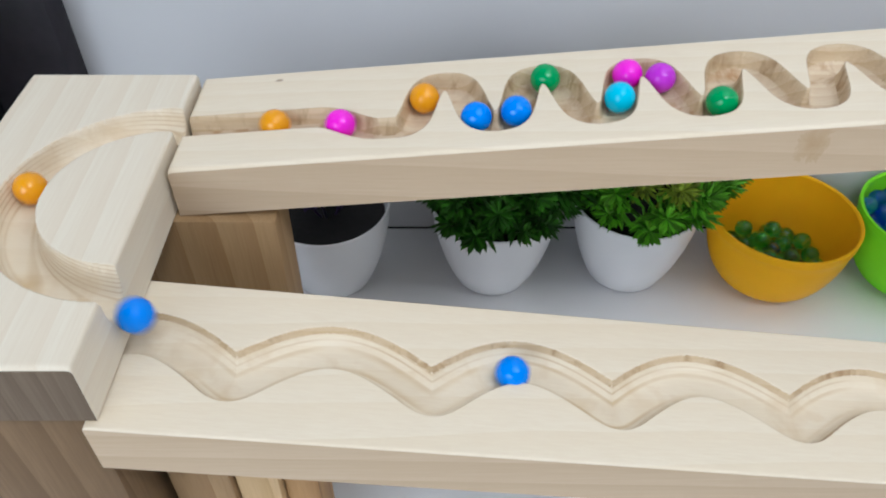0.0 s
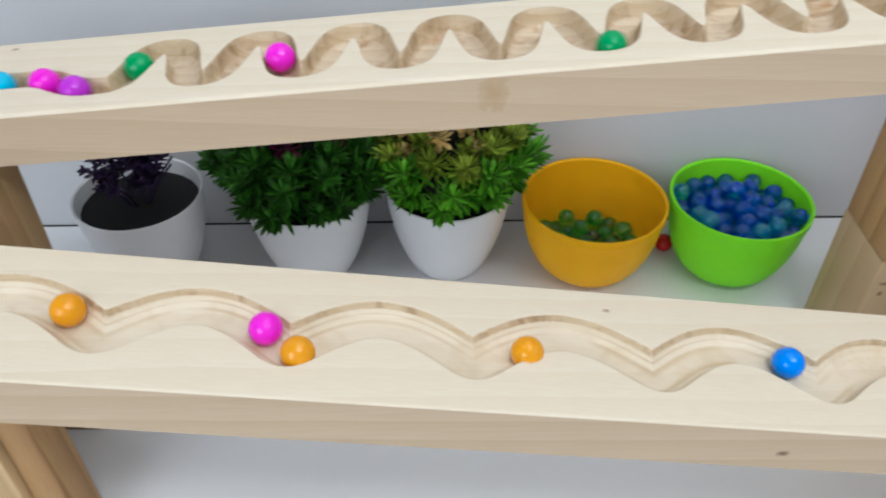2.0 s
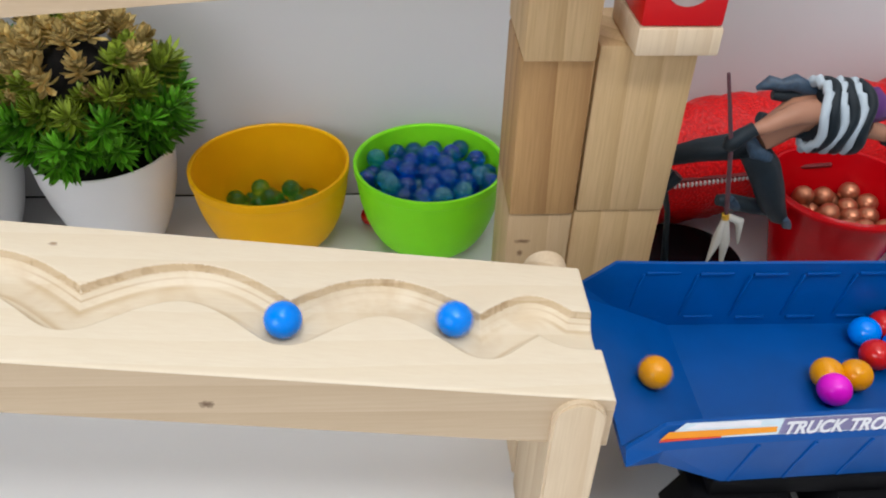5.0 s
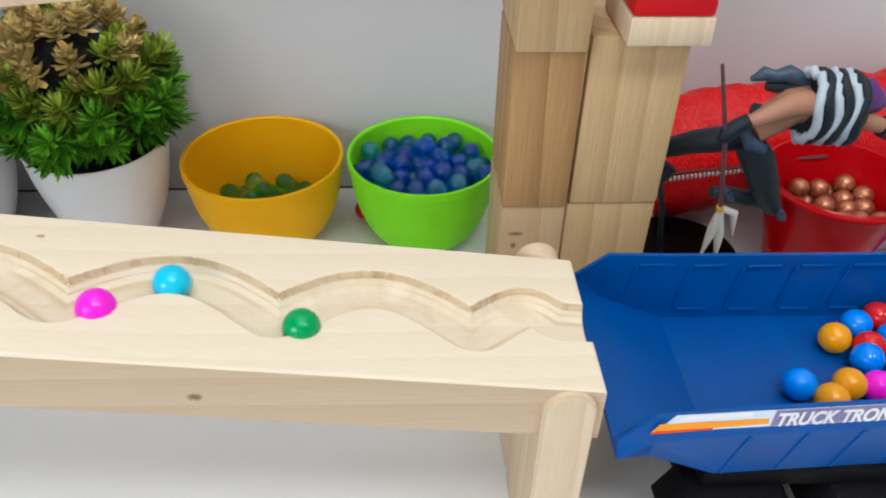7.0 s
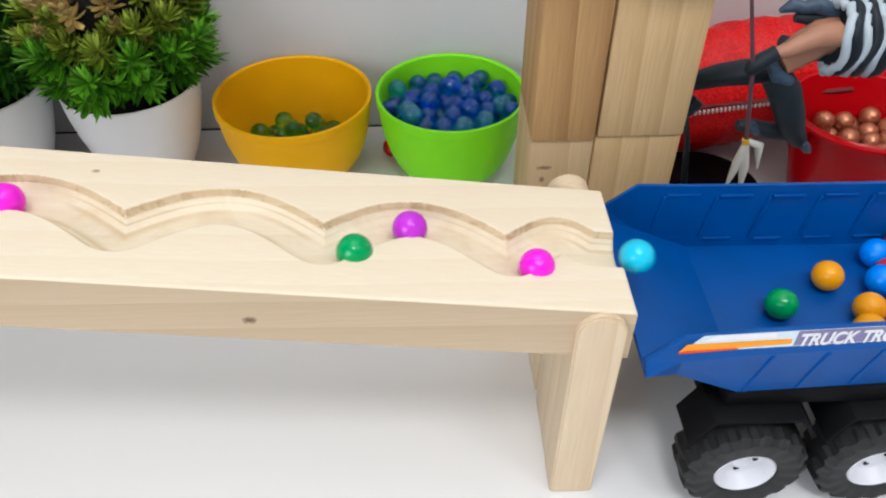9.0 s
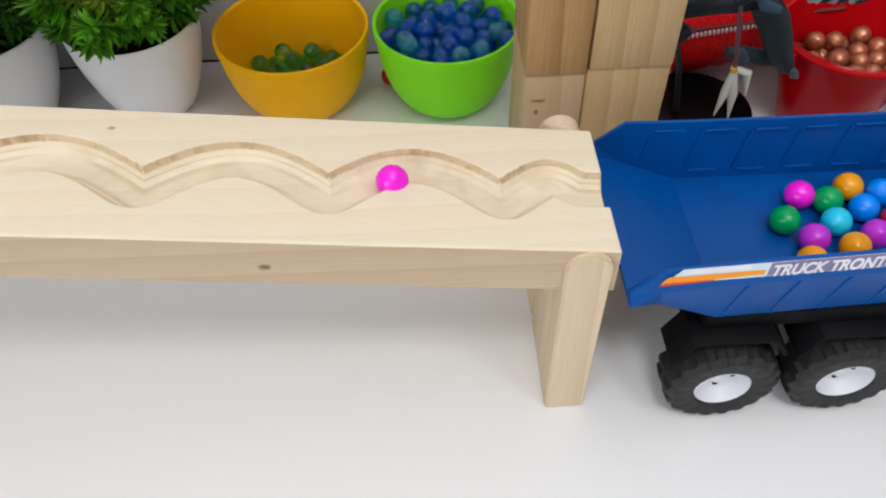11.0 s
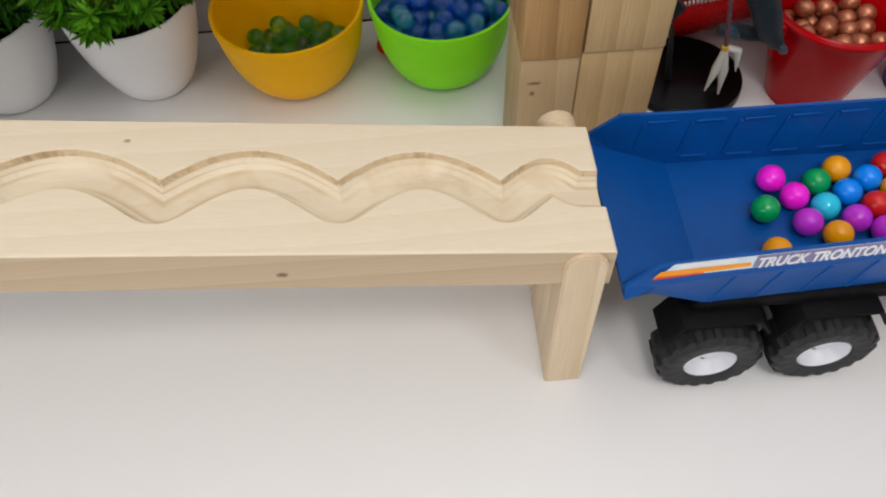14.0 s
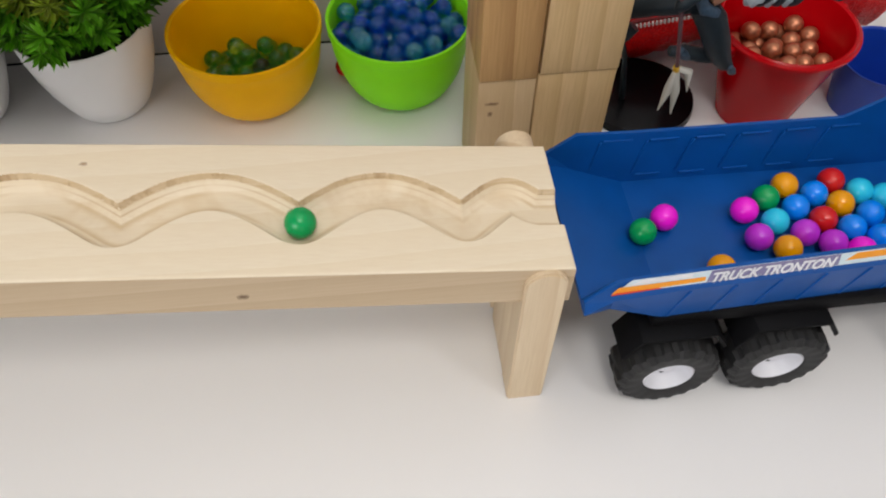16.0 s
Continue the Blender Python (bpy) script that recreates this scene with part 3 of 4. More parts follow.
def settle(count, r, wall, floor_z, seed, start_r, start_z, rounds=520):
    """Round things let down into a vessel: they sink, push each other apart and stay inside wall(z)."""
    rng = np.random.default_rng(seed)
    p = np.stack([rng.uniform(-start_r, start_r, count), rng.uniform(-start_r, start_r, count), rng.uniform(floor_z + r, start_z, count)], 1)
    for i in range(rounds):
        p[:, 2] -= 0.0006 if i < rounds * 0.8 else 0.00005
        for _ in range(3):
            d = p[:, None] - p[None]
            dist = np.linalg.norm(d, axis=2) + np.eye(count)
            over = np.clip(2 * r - dist, 0, None) * (1 - np.eye(count))
            p += (d / dist[..., None] * over[..., None] * 0.35).sum(1)
            rad = np.hypot(p[:, 0], p[:, 1])
            lim = np.maximum(wall(p[:, 2]) - r, 0.001)
            k = np.where(rad > lim, lim / np.maximum(rad, 1e-6), 1)
            p[:, 2] += np.clip(rad - lim, 0, 0.002) * 0.4
            p[:, :2] *= k[:, None]
            p[:, 2] = np.maximum(p[:, 2], floor_z + r)
    return p


def bowl_wall(r, h):
    rs, zs = bowl_line(r, h)
    return lambda z: np.interp(z - 0.0062, zs, rs) + 0.0002


GREEN_GLASS = glass("green_glass", (0.50, 0.98, 0.34), (0.10, 0.62, 0.10), 0.94)
SMOKE_GLASS = glass("smoky_glass", (0.62, 0.72, 0.74), (0.10, 0.16, 0.30))
BLUE_GLASS = glass("blue_glass", (0.06, 0.42, 1.0), (0.005, 0.14, 0.85), 0.82)
TEAL_GLASS = glass("teal_glass", (0.18, 0.80, 0.90), (0.03, 0.42, 0.75), 0.78)


def marbles(where, pts, choices, group, seed):
    rnd = random.Random(seed)
    meshes = {name: ball_mesh("glass_marble", mat, 0.0082, 20) for name, mat, w in choices}
    for q in pts:
        name = rnd.choices([c[0] for c in choices], [c[2] for c in choices])[0]
        ob = new("glass_marble", meshes[name])
        ob.matrix_world = pose(where[0] + q[0], where[1] + q[1], LEDGE + q[2], *(rnd.uniform(0, 360) for _ in range(3)))
        tagged(ob, name + " glass marble lying in the bowl", "marble", group)


marbles(YELLOW_BOWL, settle(50, 0.0082, bowl_wall(*YELLOW_BOWL[2:]), 0.0022, 5, 0.03, 0.05), [("clear green", GREEN_GLASS, 4), ("smoky", SMOKE_GLASS, 1)], "marbles in the yellow bowl", 1)
marbles(GREEN_BOWL, settle(160, 0.0082, bowl_wall(*GREEN_BOWL[2:]), 0.0022, 7, 0.030, 0.20), [("clear blue", BLUE_GLASS, 3), ("teal blue", TEAL_GLASS, 1)], "marbles in the green bowl", 2)


def paint(name, color):
    m = plain(name, color, 0.13, vary=0.05, scale=80, spec=0.42)
    return m


PAINT = {
    "blue": paint("blue_paint", (0.0, 0.24, 0.95)), "orange": paint("orange_paint", (0.86, 0.35, 0.0)),
    "magenta": paint("magenta_paint", (0.92, 0.01, 0.70)), "green": paint("green_paint", (0.0, 0.33, 0.09)),
    "light_blue": paint("light_blue_paint", (0.02, 0.57, 0.84)), "purple": paint("purple_paint", (0.54, 0.03, 0.66)),
    "red": paint("red_paint", (0.62, 0.012, 0.012)),
}
BALL_MESH = {c: ball_mesh("ball", m) for c, m in PAINT.items()}


def painted_ball(color, where, note="rolling ball"):
    ob = new("ball", BALL_MESH[color])
    ob.matrix_world = pose(*where)
    return tagged(ob, "glossy " + color.replace("_", " ") + " painted " + note, "ball", "painted balls")


painted_ball("red", (0.3870, 0.5460, LEDGE + BALL), "ball on the table between two bowls")

# ---- the toy truck ----
BED_X = [0.5165, 0.5345, 0.5695, 0.7080, 0.7600, 0.8000]


def bed_floor(x):
    return np.interp(x, BED_X[:3], [0.1145, 0.1080, 0.0935])


def bed_front(x):
    return np.interp(x, [0.5165, 0.532, 0.70, 0.80], [0.1805, 0.1855, 0.1915, 0.194])


def bed_back(x):
    return np.interp(x, [0.5165, 0.60, 0.80], [0.2965, 0.2925, 0.2915])


def truck_bed(parent):
    rows = []
    low = [0.1110, 0.1035, 0.0860, 0.0860, 0.0860, 0.0860]
    rim_f = [0.1190, 0.1290, 0.1310, 0.1310, 0.1310, 0.1310]
    rim_b = [0.1215, 0.1370, 0.1370, 0.1370, 0.1700, 0.1720]
    bm = bmesh.new()
    for i, x in enumerate(BED_X):
        f, b, fl = float(bed_front(x)), float(bed_back(x)), float(bed_floor(x))
        band = max(low[i] + 0.001, rim_f[i] - 0.0125)
        sec = [(f + 0.0040, rim_f[i]), (f, band), (f + 0.0030, low[i]), (b - 0.002, low[i]), (b + 0.0022, rim_b[i]),
               (b, rim_b[i]), (b - 0.0025, fl), (f + 0.0100, fl), (f + 0.0062, rim_f[i])]
        rows.append([bm.verts.new((x, y, z)) for y, z in sec])
    n = len(rows[0])
    for a, b in zip(rows, rows[1:]):
        for k in range(n):
            bm.faces.new((a[k], a[(k + 1) % n], b[(k + 1) % n], b[k]))
    bm.faces.new(rows[0])
    bm.faces.new(rows[-1][::-1])
    bed = part("bed", bm, BLUE, parent, "deep blue plastic tipper bed", smooth=False)
    part("headboard", box(0.006, 0.094, 0.080, 0.001, (0.795, 0.197, 0.093)), BLUE, parent)
    for k in range(7):
        x = 0.577 + 0.0275 * k
        f = float(bed_front(x))
        rib = box(0.0020, 0.0030, 0.031, 0.0006, (0, 0, 0), pose(0, 0, 0, 0, 12, 0))
        ob = part("rib", rib, BLUE, bed)
        ob.matrix_local = pose(x - 0.005, f + 0.0018, 0.0868, 5)
    for k in range(6):
        x = 0.548 + 0.0300 * k
        b = float(bed_back(x))
        step = join(box(0.0190, 0.0018, 0.0016, 0.0005, (0.004, -0.0012, 0.0170)), box(0.0170, 0.0018, 0.0016, 0.0005, (0.0, -0.0024, -0.0140)),
                    box(0.0016, 0.0016, 0.030, 0.0004, (-0.0015, -0.0016, -0.0125), pose(0, 0, 0, 0, 10, 0)))
        ob = part("moulded_edge", step, BLUE, bed)
        ob.matrix_local = pose(x, b - 0.0006, 0.1130)
    return bed


def sticker(bed):
    """The printed strip on the bed's upper front band."""
    def strip(name, x0, x1, u0, u1, mat, lift, lean0=0.0, lean1=0.0, label=""):
        v = []
        for x, u in ((x0, u0), (x1, u0 + lean1), (x1, u1), (x0 + lean0, u1)):
            f = float(bed_front(x))
            u = 0.30 + 0.68 * u
            v.append((x, f + 0.0040 * u - 0.0003 - lift, 0.1185 + 0.0125 * u))
        w = [(a, b + 0.0002, c) for a, b, c in v]
        mesh_ob(name, v + w, [(0, 1, 2, 3), (7, 6, 5, 4), (0, 4, 5, 1), (1, 5, 6, 2), (2, 6, 7, 3), (3, 7, 4, 0)], mat, bed, label)

    pale = plain("pale_print", (0.62, 0.74, 0.80), 0.3)
    orange = plain("orange_print", (0.90, 0.33, 0.01), 0.3)
    red = plain("red_print", (0.70, 0.06, 0.02), 0.3)
    white = plain("white_print", (0.80, 0.80, 0.84), 0.3)
    plum = plain("plum_print", (0.22, 0.20, 0.36), 0.3)
    strip("sticker", 0.5330, 0.7150, 0.04, 0.97, pale, 0.0, 0.010, 0.0, "pale printed strip along the bed")
    strip("stripe", 0.5315, 0.5860, 0.10, 0.52, orange, 0.0003, 0.004, 0.12, "orange stripe")
    strip("stripe", 0.5310, 0.5600, 0.03, 0.16, red, 0.0006, 0.003, 0.06, "red stripe")
    strip("stripe", 0.5430, 0.5780, 0.66, 0.93, white, 0.0003, 0.006, 0.0, "white stripe")
    strip("print_ground", 0.5870, 0.6660, 0.10, 0.96, plum, 0.0003, 0.002, 0.0)
    words = bpy.data.curves.new("word", "FONT")
    words.body, words.size, words.shear, words.extrude, words.offset = "TRUCK TRONTON", 0.0128, 0.35, 0.0001, 0.00040
    holder = bpy.data.objects.new("word", words)
    scene.collection.objects.link(holder)
    me = bpy.data.meshes.new_from_object(holder.evaluated_get(bpy.context.evaluated_depsgraph_get()))
    bpy.data.objects.remove(holder)
    wide = max(v.co.x for v in me.vertices)
    for v in me.vertices:
        x, u = 0.5885 + v.co.x / wide * 0.0755, 0.30 + 0.68 * (0.12 + v.co.y / 0.0128)
        v.co = (x, float(bed_front(x)) + 0.0040 * u - 0.0011 - v.co.z, 0.1185 + 0.0125 * u)
    me.materials.append(white)
    word = new("word", me)
    word.parent = bed
    strip("stripe", 0.6700, 0.7000, 0.40, 0.90, orange, 0.0003, 0.006, 0.0, "orange stripe")


def wheel(parent, x, y, side):
    hub = empty("wheel")
    hub.parent = parent
    hub.matrix_local = pose(x, y, 0.0335, 90 if side > 0 else -90)
    prof = [(0.0165, -0.013), (0.028, -0.0135), (0.0312, -0.011), (0.0318, -0.004), (0.0318, 0.004), (0.0312, 0.011), (0.028, 0.0135), (0.0225, 0.0138), (0.0175, 0.0128), (0.0165, 0.011), (0.0165, -0.013)]
    bm = lathe(prof, 108)
    for v in bm.verts:
        r = math.hypot(v.co.x, v.co.y)
        k = int(round(math.degrees(math.atan2(v.co.y, v.co.x)) / (360 / 108))) + (3 if v.co.z < 0 else 0)
        if r > 0.0275 and k % 6 < 3:
            f = (r + (0.0022 if r > 0.030 else 0.0)) / r
            v.co.x, v.co.y = v.co.x * f, v.co.y * f
            v.co.z += 0.0008 if v.co.z > 0.012 else 0.0
    part("tyre", bm, RUBBER, hub, angle=25)
    part("rim", lathe([(0.0168, 0.0118), (0.0160, 0.0125), (0.0148, 0.0105), (0.0120, 0.004), (0.006, 0.002), (0.0045, 0.0055), (0.002, 0.0065), (0, 0.0066)], 36), RIM, hub, "white plastic wheel rim")
    for k in range(4):
        part("rim_hole", lathe([(0.0016, 0), (0.0016, 0.0006), (0, 0.0007)], 10, pose(0.0085 * math.cos(1.57 * k), 0.0085 * math.sin(1.57 * k), 0.0030)), BLACK, hub, "dark round hole")
    return hub


def truck():
    thing = empty("toy_truck")
    bed = truck_bed(thing)
    sticker(bed)
    part("chassis", join(box(0.30, 0.050, 0.026, 0.002, (0.562, 0.214, 0.056)), box(0.285, 0.098, 0.012, 0.002, (0.566, 0.190, 0.0735)), box(0.006, 0.092, 0.036, 0.002, (0.567, 0.193, 0.050))), BLACK, thing)
    for x in (0.583, 0.6565, 0.800):
        for side, y in ((1, 0.1865), (-1, 0.2895)):
            wheel(thing, x, y, side)
            pts = [(-0.034, 0.054), (-0.024, 0.0735), (0.024, 0.0735), (0.034, 0.058)]
            bm = bmesh.new()
            y0 = 0.1800 if side > 0 else 0.262
            lo = [bm.verts.new((x + a, y0, b)) for a, b in pts] + [bm.verts.new((x + a * 0.94, y0, b - 0.0028)) for a, b in reversed(pts)]
            f = bm.faces.new(lo)
            e = bmesh.ops.extrude_face_region(bm, geom=[f])
            bmesh.ops.translate(bm, vec=(0, 0.026, 0), verts=[v for v in e["geom"] if isinstance(v, bmesh.types.BMVert)])
            bmesh.ops.bevel(bm, geom=bm.edges[:], offset=0.0006, segments=1, affect="EDGES")
            part("mudguard", bm, BLACK, thing, "angular black mudguard")
        part("axle", tube([(x, 0.196, 0.0335), (x, 0.280, 0.0335)], 0.004, 10), BLACK, thing)
    tagged(thing, "blue and black toy tipper truck with white rims", "toy truck")


truck()


# ---- behind the truck ----
def bucket():
    thing = empty("red_bucket", (0.757, 0.456, LEDGE))
    part("body", lathe([(0, 0), (0.031, 0), (0.0325, 0.001), (0.0545, 0.095), (0.0560, 0.0955), (0.0566, 0.0985), (0.0555, 0.0995), (0.0535, 0.0985), (0.0310, 0.003), (0, 0.003)], 60), BUCKET_RED, thing)
    part("rim", lathe([(0.0566, 0.0940), (0.0592, 0.0950), (0.0592, 0.0972), (0.0568, 0.0985), (0.0566, 0.0940)], 60), BUCKET_RED, thing)
    for k in (0.35, 0.35 + math.pi):
        part("handle_lug", box(0.007, 0.010, 0.010, 0.001, (0.0565, -0.005, 0.086), pose(0, 0, 0, 0, 0, math.degrees(k))), BUCKET_RED, thing)
    tagged(thing, "red plastic bucket half full of copper beads", "bucket")


bucket()
for q in settle(86, 0.0084, lambda z: 0.031 + 0.0225 * np.clip(z / 0.097, 0, 1), 0.003, 11, 0.02, 0.18):
    ob = new("bead", bpy.data.meshes.get("bead") or ball_mesh("bead", COPPER, 0.0084, 18))
    ob.matrix_world = pose(0.757 + q[0], 0.456 + q[1], LEDGE + q[2])
    tagged(ob, "shiny copper coloured bead in the bucket", "bead", "copper beads")


def sequin_roll():
    m, nt, b = nodes_of("red_sequins")
    v = nt.nodes.new("ShaderNodeTexVoronoi")
    v.inputs["Scale"].default_value = 420
    link(nt, texco(nt), v.inputs["Vector"])
    link(nt, ramp(nt, v.outputs["Distance"], [(0.0, (0.92, 0.010, 0.010)), (0.7, (0.60, 0.004, 0.006))]), b.inputs["Base Color"])
    b.inputs["Roughness"].default_value = 0.3
    b.inputs["Specular IOR Level"].default_value = 0.3
    bump(nt, b, v.outputs["Distance"], 0.6, 0.0015)
    pts, rad = [], []
    for i in range(46):
        f = i / 45
        pts.append((0.632 + 0.26 * f, 0.548, 0.060 + 0.022 * math.sin(min(1, f * 1.6) * 1.57) - 0.0))
        rad.append((0.012 if i in (0, 45) else 0.040) + 0.006 * math.sin(f * 9) * 0.5 + (0.0025 if f > 0.62 and i % 2 else 0))
    bm = tube(pts, rad, 28)
    for vv in bm.verts:
        vv.co.z = vv.co.z * 1.30
        vv.co += Vector((0, 0, 0.0022 * math.sin(vv.co.x * 240 + vv.co.y * 160)))
    lo = min(c.co.z for c in bm.verts)
    thing = empty("sequin_bag", (0, 0, LEDGE - lo))
    part("body", bm, m, thing, angle=80)
    path = [(0.640 + 0.012 * k, 0.506 + 0.0015 * math.sin(k), 0.094 + 0.0016 * k) for k in range(12)]
    part("zip_tape", tube(path, 0.0022, 6), plain("dark_red_tape", (0.16, 0.004, 0.006), 0.7), thing, "dark red zip tape")
    tooth = box(0.0016, 0.0030, 0.0034, 0.0004)
    pale = plain("pale_zip", (0.62, 0.58, 0.56), 0.4)
    first = part("zip_tooth", tooth, pale, thing)
    first.location = (0.640, 0.5015, 0.090)
    for k in range(1, 24):
        more = new("zip_tooth", first.data)
        more.parent = thing
        more.location = (0.640 + 0.0035 * k, 0.5015, 0.090 + 0.00047 * k)
    tagged(thing, "red sequinned bag lying against the wall", "bag")


sequin_roll()


def stand():
    ob = part("display_stand", lathe([(0, 0), (0.050, 0), (0.0515, 0.001), (0.0505, 0.008), (0.0470, 0.010), (0, 0.010)], 48), plain("black_gloss", (0.004, 0.004, 0.005), 0.25, spec=0.2))
    ob.matrix_world = pose(0.655, 0.4790, LEDGE)
    tagged(ob, "round black glossy display stand", "stand")


stand()


def figurine():
    """A plain shape: limbs and body as tapered rods, one mesh."""
    skin, dark, pale = plain("tan_matt", (0.42, 0.20, 0.12), 0.5), plain("slate_matt", (0.017, 0.026, 0.034), 0.5, vary=0.5, spec=0.25), plain("pale_matt", (0.50, 0.58, 0.64), 0.6)
    grape, cane, bone = plain("violet_matt", (0.10, 0.02, 0.16), 0.5), plain("plum_rod", (0.10, 0.04, 0.05), 0.5), plain("bone_matt", (0.62, 0.60, 0.54), 0.5)
    mats = [skin, dark, pale, grape, cane, bone, plain("steel_blue_matt", (0.045, 0.085, 0.14), 0.45, vary=0.6, scale=400), plain("gold_matt", (0.65, 0.38, 0.03), 0.4)]
    y = 0.410
    pieces = [
        (1, [(0.655, y + 0.004, 0.142), (0.640, y + 0.012, 0.135), (0.624, y + 0.020, 0.128), (0.607, y + 0.028, 0.118), (0.601, y + 0.030, 0.110), (0.609, y + 0.028, 0.103)], [0.009, 0.0095, 0.0085, 0.007, 0.006, 0.005]),
        (1, [(0.616, y + 0.026, 0.104), (0.610, y + 0.026, 0.096), (0.602, y + 0.024, 0.088)], [0.0048, 0.0050, 0.0022]),
        (1, [(0.606, y + 0.028, 0.100), (0.624, y + 0.048, 0.055), (0.638, y + 0.064, -0.007)], [0.003, 0.0022, 0.003]),
        (1, [(0.652, y, 0.140), (0.661, y - 0.004, 0.128), (0.668, y - 0.006, 0.113), (0.674, y - 0.006, 0.100), (0.681, y - 0.008, 0.090), (0.690, y - 0.008, 0.083)], [0.010, 0.0115, 0.0105, 0.009, 0.006, 0.0012]),
        (1, [(0.676, y - 0.002, 0.094), (0.662, y, 0.094), (0.648, y + 0.002, 0.097), (0.638, y + 0.002, 0.098)], [0.0065, 0.006, 0.0055, 0.004]),
        (6, [(0.645, y - 0.004, 0.151), (0.650, y - 0.008, 0.143), (0.660, y - 0.008, 0.138)], [0.0040, 0.0052, 0.0040]),
        (6, [(0.683, y - 0.014, 0.092), (0.686, y - 0.012, 0.086), (0.691, y - 0.010, 0.081)], [0.002, 0.0035, 0.0008]),
        (6, [(0.644, y - 0.004, 0.103), (0.647, y - 0.003, 0.098), (0.652, y - 0.002, 0.094)], [0.0030, 0.0042, 0.0030]),
        (0, [(0.653, y, 0.148), (0.663, y + 0.002, 0.154), (0.676, y + 0.004, 0.164), (0.694, y + 0.004, 0.167)], [0.0095, 0.0105, 0.0125, 0.0125]),
        (0, [(0.680, y - 0.008, 0.172), (0.666, y - 0.012, 0.173), (0.657, y - 0.014, 0.170), (0.647, y - 0.016, 0.166), (0.638, y - 0.016, 0.163)], [0.0085, 0.0075, 0.0062, 0.0048, 0.0036]),
        (1, [(0.641, y - 0.016, 0.165), (0.634, y - 0.016, 0.160), (0.628, y - 0.016, 0.155), (0.626, y - 0.016, 0.150)], [0.0048, 0.0052, 0.0058, 0.0035]),
        (6, [(0.649, y + 0.014, 0.178), (0.656, y + 0.012, 0.183), (0.664, y + 0.012, 0.181), (0.671, y + 0.010, 0.184), (0.680, y + 0.010, 0.180), (0.690, y + 0.008, 0.178)], [0.0015, 0.0050, 0.0042, 0.0058, 0.0050, 0.0040]),
        (1, [(0.660, y + 0.012, 0.174), (0.675, y + 0.012, 0.174), (0.690, y + 0.010, 0.170)], [0.003, 0.006, 0.005]),
        (1, [(0.655, y + 0.012, 0.158), (0.672, y + 0.010, 0.152), (0.690, y + 0.006, 0.152)], [0.004, 0.006, 0.008]),
        (4, [(0.615, y - 0.014, 0.202), (0.627, y - 0.018, 0.155), (0.638, y - 0.018, 0.098)], [0.0011, 0.0015, 0.0016]),
        (7, [(0.637, y - 0.018, 0.100), (0.638, y - 0.018, 0.096)], [0.0026, 0.0026]),
        (5, [(0.638, y - 0.018, 0.097), (0.636, y - 0.019, 0.080), (0.632, y - 0.020, 0.058)], [0.0022, 0.0036, 0.0005]),
        (5, [(0.638, y - 0.018, 0.097), (0.641, y - 0.020, 0.078), (0.643, y - 0.021, 0.054)], [0.0022, 0.0036, 0.0005]),
        (5, [(0.638, y - 0.017, 0.098), (0.648, y - 0.018, 0.094), (0.652, y - 0.018, 0.074)], [0.0022, 0.0034, 0.0005]),
        (3, [(0.712, y, 0.170), (0.722, y, 0.173), (0.732, y, 0.168)], [0.011, 0.012, 0.007]),
        (0, [(0.722, y - 0.004, 0.158), (0.736, y - 0.006, 0.154)], [0.0065, 0.005]),
        (1, [(0.736, y - 0.006, 0.154), (0.750, y - 0.006, 0.149)], [0.007, 0.008]),
    ]
    for k in range(6):
        x = 0.684 + 0.0056 * k
        ring = []
        for i in range(33):
            a = 2 * math.pi * i / 32
            jag = 0.0016 * (1 if i % 2 else -1) if k % 2 == 0 else 0.0
            ring.append((x + 0.0014 * math.sin(4 * a + k), y + 0.0175 * math.cos(a), 0.166 - 0.0004 * k + (0.0225 + jag) * math.sin(a)))
        pieces.append((2 if k % 2 == 0 else 1, ring, 0.0030 if k % 2 == 0 else 0.0036))
    pieces.append((1, [(0.684, y, 0.166), (0.714, y, 0.164)], [0.019, 0.016]))
    bm = bmesh.new()
    for mi, pts, rad in pieces:
        t = tube(pts, rad, 10)
        for f in t.faces:
            f.material_index = mi
        me = bpy.data.meshes.new("tmp")
        t.to_mesh(me)
        t.free()
        bm.from_mesh(me)
        bpy.data.meshes.remove(me)
    ob = part("figurine", bm, skin, angle=70)
    for m in mats[1:]:
        ob.data.materials.append(m)
    tagged(ob, "small painted toy figurine leaning over its stand", "figurine")


figurine()


def blue_cup():
    ob = part("blue_cup", lathe([(0, 0), (0.030, 0), (0.040, 0.055), (0.0415, 0.056), (0.039, 0.055), (0.029, 0.002), (0, 0.002)], 40), plain("cobalt_plastic", (0.006, 0.05, 0.42), 0.35))
    ob.matrix_world = pose(0.862, 0.452, LEDGE)
    tagged(ob, "cobalt blue plastic cup beside the bucket", "cup")


blue_cup()


def dark_screen():
    ob = part("dark_cabinet", box(0.16, 0.030, 0.437, 0.002), DARK)
    ob.matrix_world = pose(-0.4645, 0.5600, LEDGE)
    tagged(ob, "dark purplish black cabinet standing against the wall", "cabinet")
    thing = empty("toy_box", (-0.4360, 0.470, LEDGE))
    part("base", box(0.085, 0.06, 0.195, 0.002, (0, 0, 0)), BLACK, thing, "black lower part")
    part("middle", box(0.085, 0.06, 0.034, 0.002, (0, 0, 0.1952)), RED, thing)
    part("lid", box(0.085, 0.06, 0.050, 0.002, (0, 0, 0.2294)), GREEN, thing, "lime green lid")
    tagged(thing, "black, red and lime green toy box on the table", "toy box")


dark_screen()

# ---- what moves ----
S_END = float(TRACK_S[-1])


